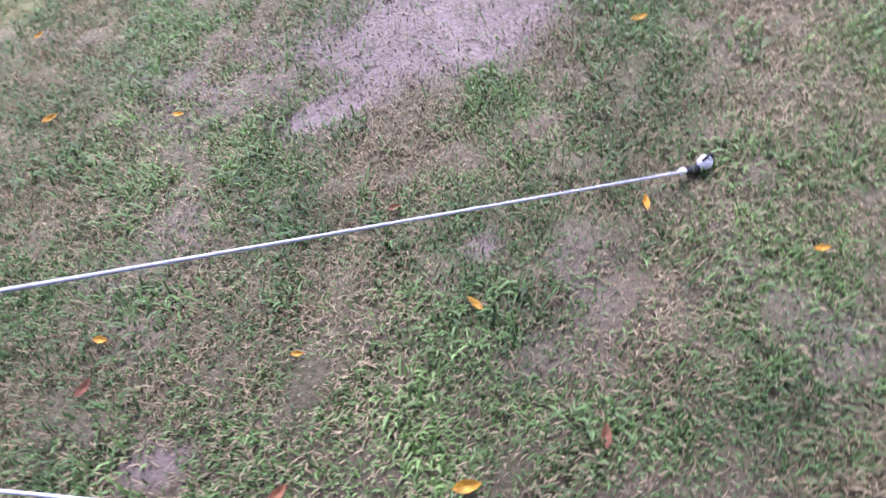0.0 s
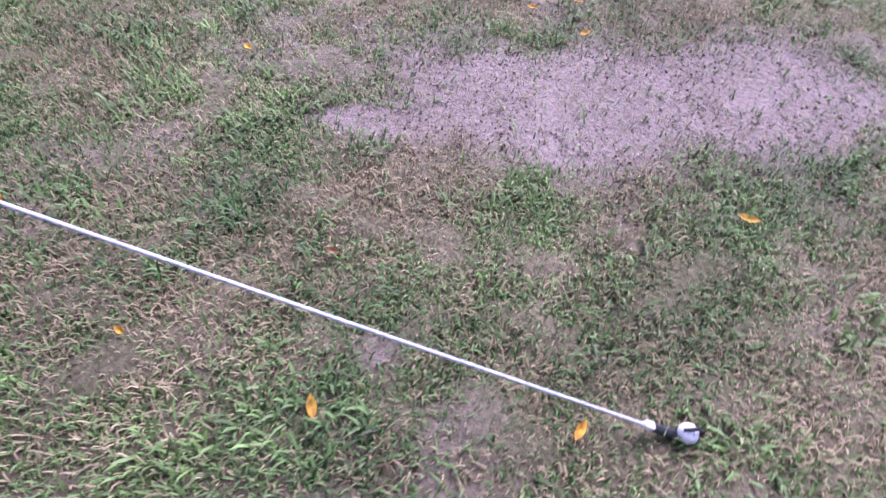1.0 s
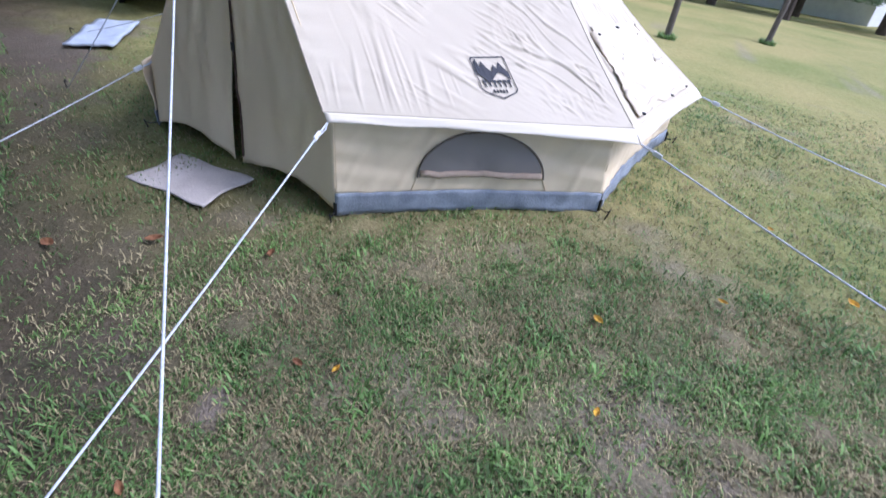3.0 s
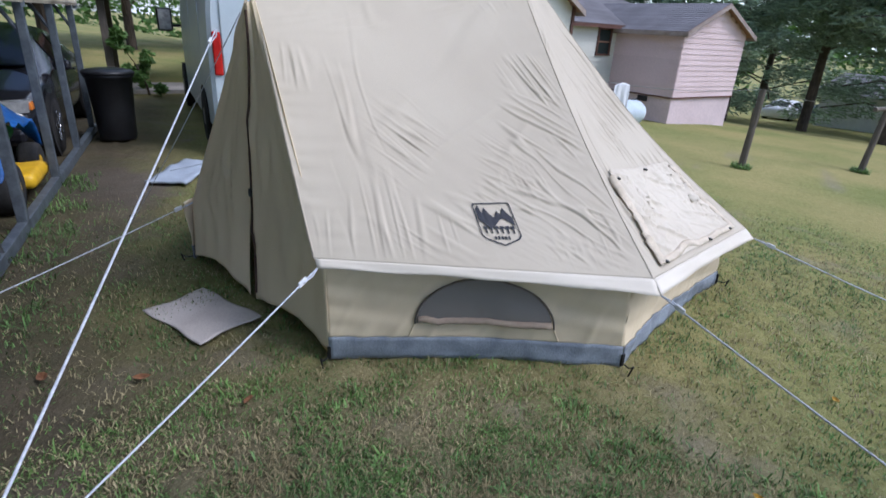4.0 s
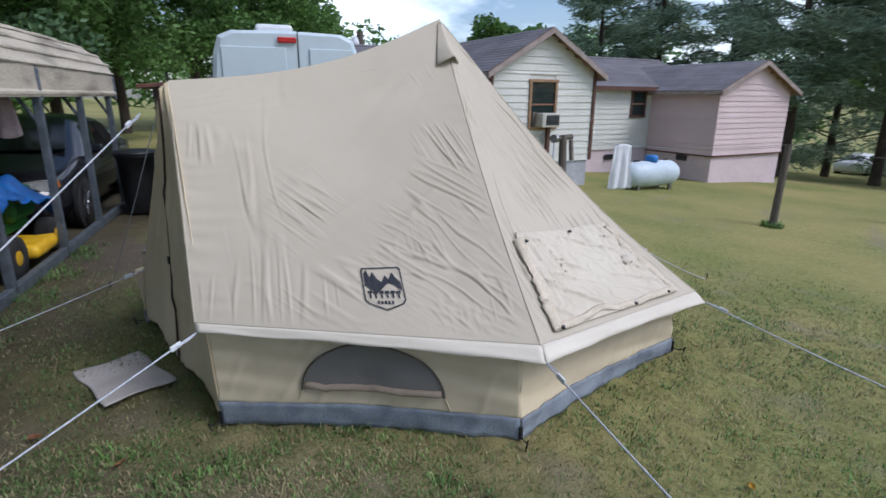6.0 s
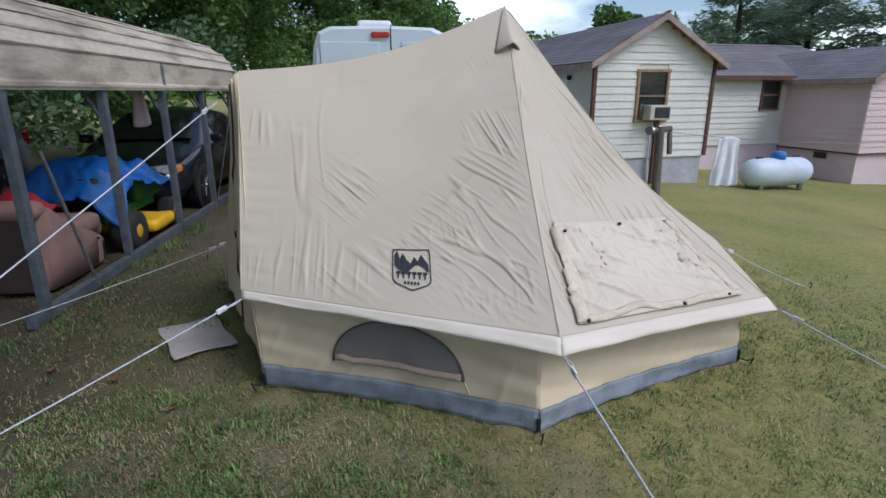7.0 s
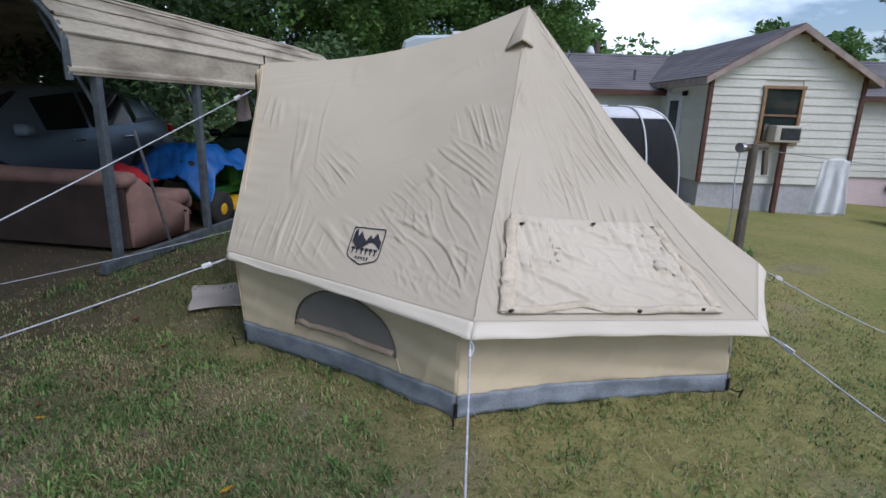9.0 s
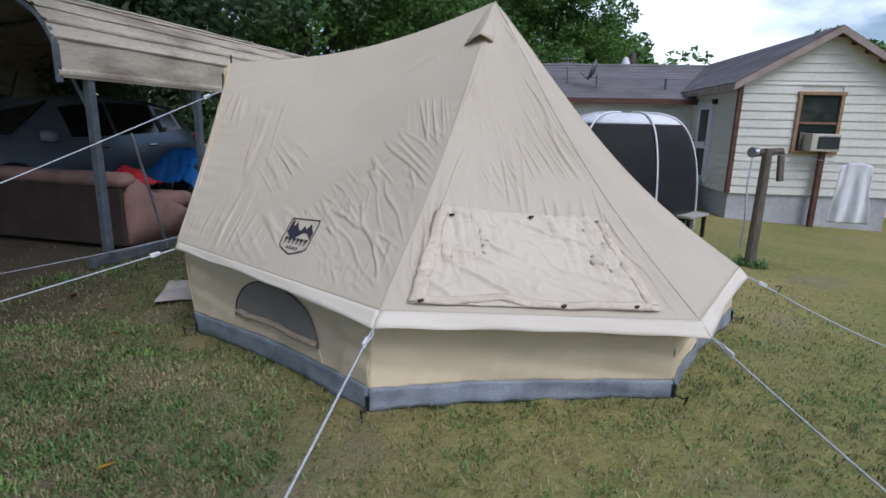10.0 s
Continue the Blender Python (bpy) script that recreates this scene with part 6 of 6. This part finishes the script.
turf("grass", 200000, -8.5, 2.5, -3.5, 7.0, 0.04, 0.0028, GRASS, "short uneven green grass blades", 3, lambda x, y: lush(x, y) * smoothstep(6.0, 1.8, math.hypot(x + 2.6, y - 2.2)))
turf("dry_grass", 130000, -8.5, 2.5, -3.5, 7.0, 0.04, 0.0024, STRAW, "dry straw-coloured grass blades", 4, lambda x, y: straw(x, y) * smoothstep(6.0, 1.8, math.hypot(x + 2.6, y - 2.2)))


def fallen(x, y, size, turn, material, label):
    bm = B()
    outline = [(-1, 0), (-0.55, 0.32), (0.0, 0.42), (0.55, 0.28), (1, 0), (0.55, -0.28), (0.0, -0.42), (-0.55, -0.32)]
    mid = bm.verts.new((0, 0, -0.1 * size))
    ring = [bm.verts.new((a * size, b * size, 0.25 * size * abs(b) + 0.12 * size * a * a)) for a, b in outline]
    for k in range(8):
        bm.faces.new((mid, ring[k], ring[(k + 1) % 8]))
    bmesh.ops.solidify(bm, geom=list(bm.faces), thickness=0.0012)
    ob = part("fallen_leaf", bm, material)
    ob.matrix_world = Matrix.Translation(on_ground(x, y, 0.03)) @ pose(0, 0, 0, 12, -9, turn)
    return tagged(ob, label, "leaf", "fallen leaves on the lawn")


YL, BL = "small yellow fallen leaf lying on the grass", "curled brown fallen leaf lying on the grass"
for x, y, s, turn, ye in ((0.22, 1.765, 0.032, 150, 1), (0.65, 3.11, 0.035, 20, 1), (-1.73, 2.345, 0.04, 40, 1), (-0.27, 1.52, 0.022, 10, 1), (0.70, 2.2, 0.03, 100, 1), (-0.12, 2.08, 0.025, 30, 0), (-0.32, 3.52, 0.03, 80, 1),
                         (-0.6, 3.51, 0.03, 10, 1), (-1.15, 2.43, 0.03, 0, 1), (-0.18, 1.145, 0.035, 60, 0), (0.29, 1.26, 0.04, 20, 1), (-0.86, 1.30, 0.035, 70, 0), (-0.91, -0.15, 0.06, 80, 0), (-0.5, 3.7, 0.03, 0, 1),
                         (-1.53, 3.82, 0.03, 30, 1), (0.62, 1.45, 0.035, 95, 0), (0.35, 1.15, 0.04, 85, 1), (-0.9, 1.45, 0.03, 0, 1), (1.2, 2.1, 0.025, 10, 1), (-2.55, 3.55, 0.05, 15, 1), (-1.2, 0.2, 0.05, 120, 0), (-3.2, 3.2, 0.035, 20, 1), (-2.2, 2.9, 0.03, 60, 1), (-1.4, 0.75, 0.045, 30, 0)):
    fallen(x, y, s, turn, YELLOW_LEAF if ye else BROWN_LEAF, YL if ye else BL)
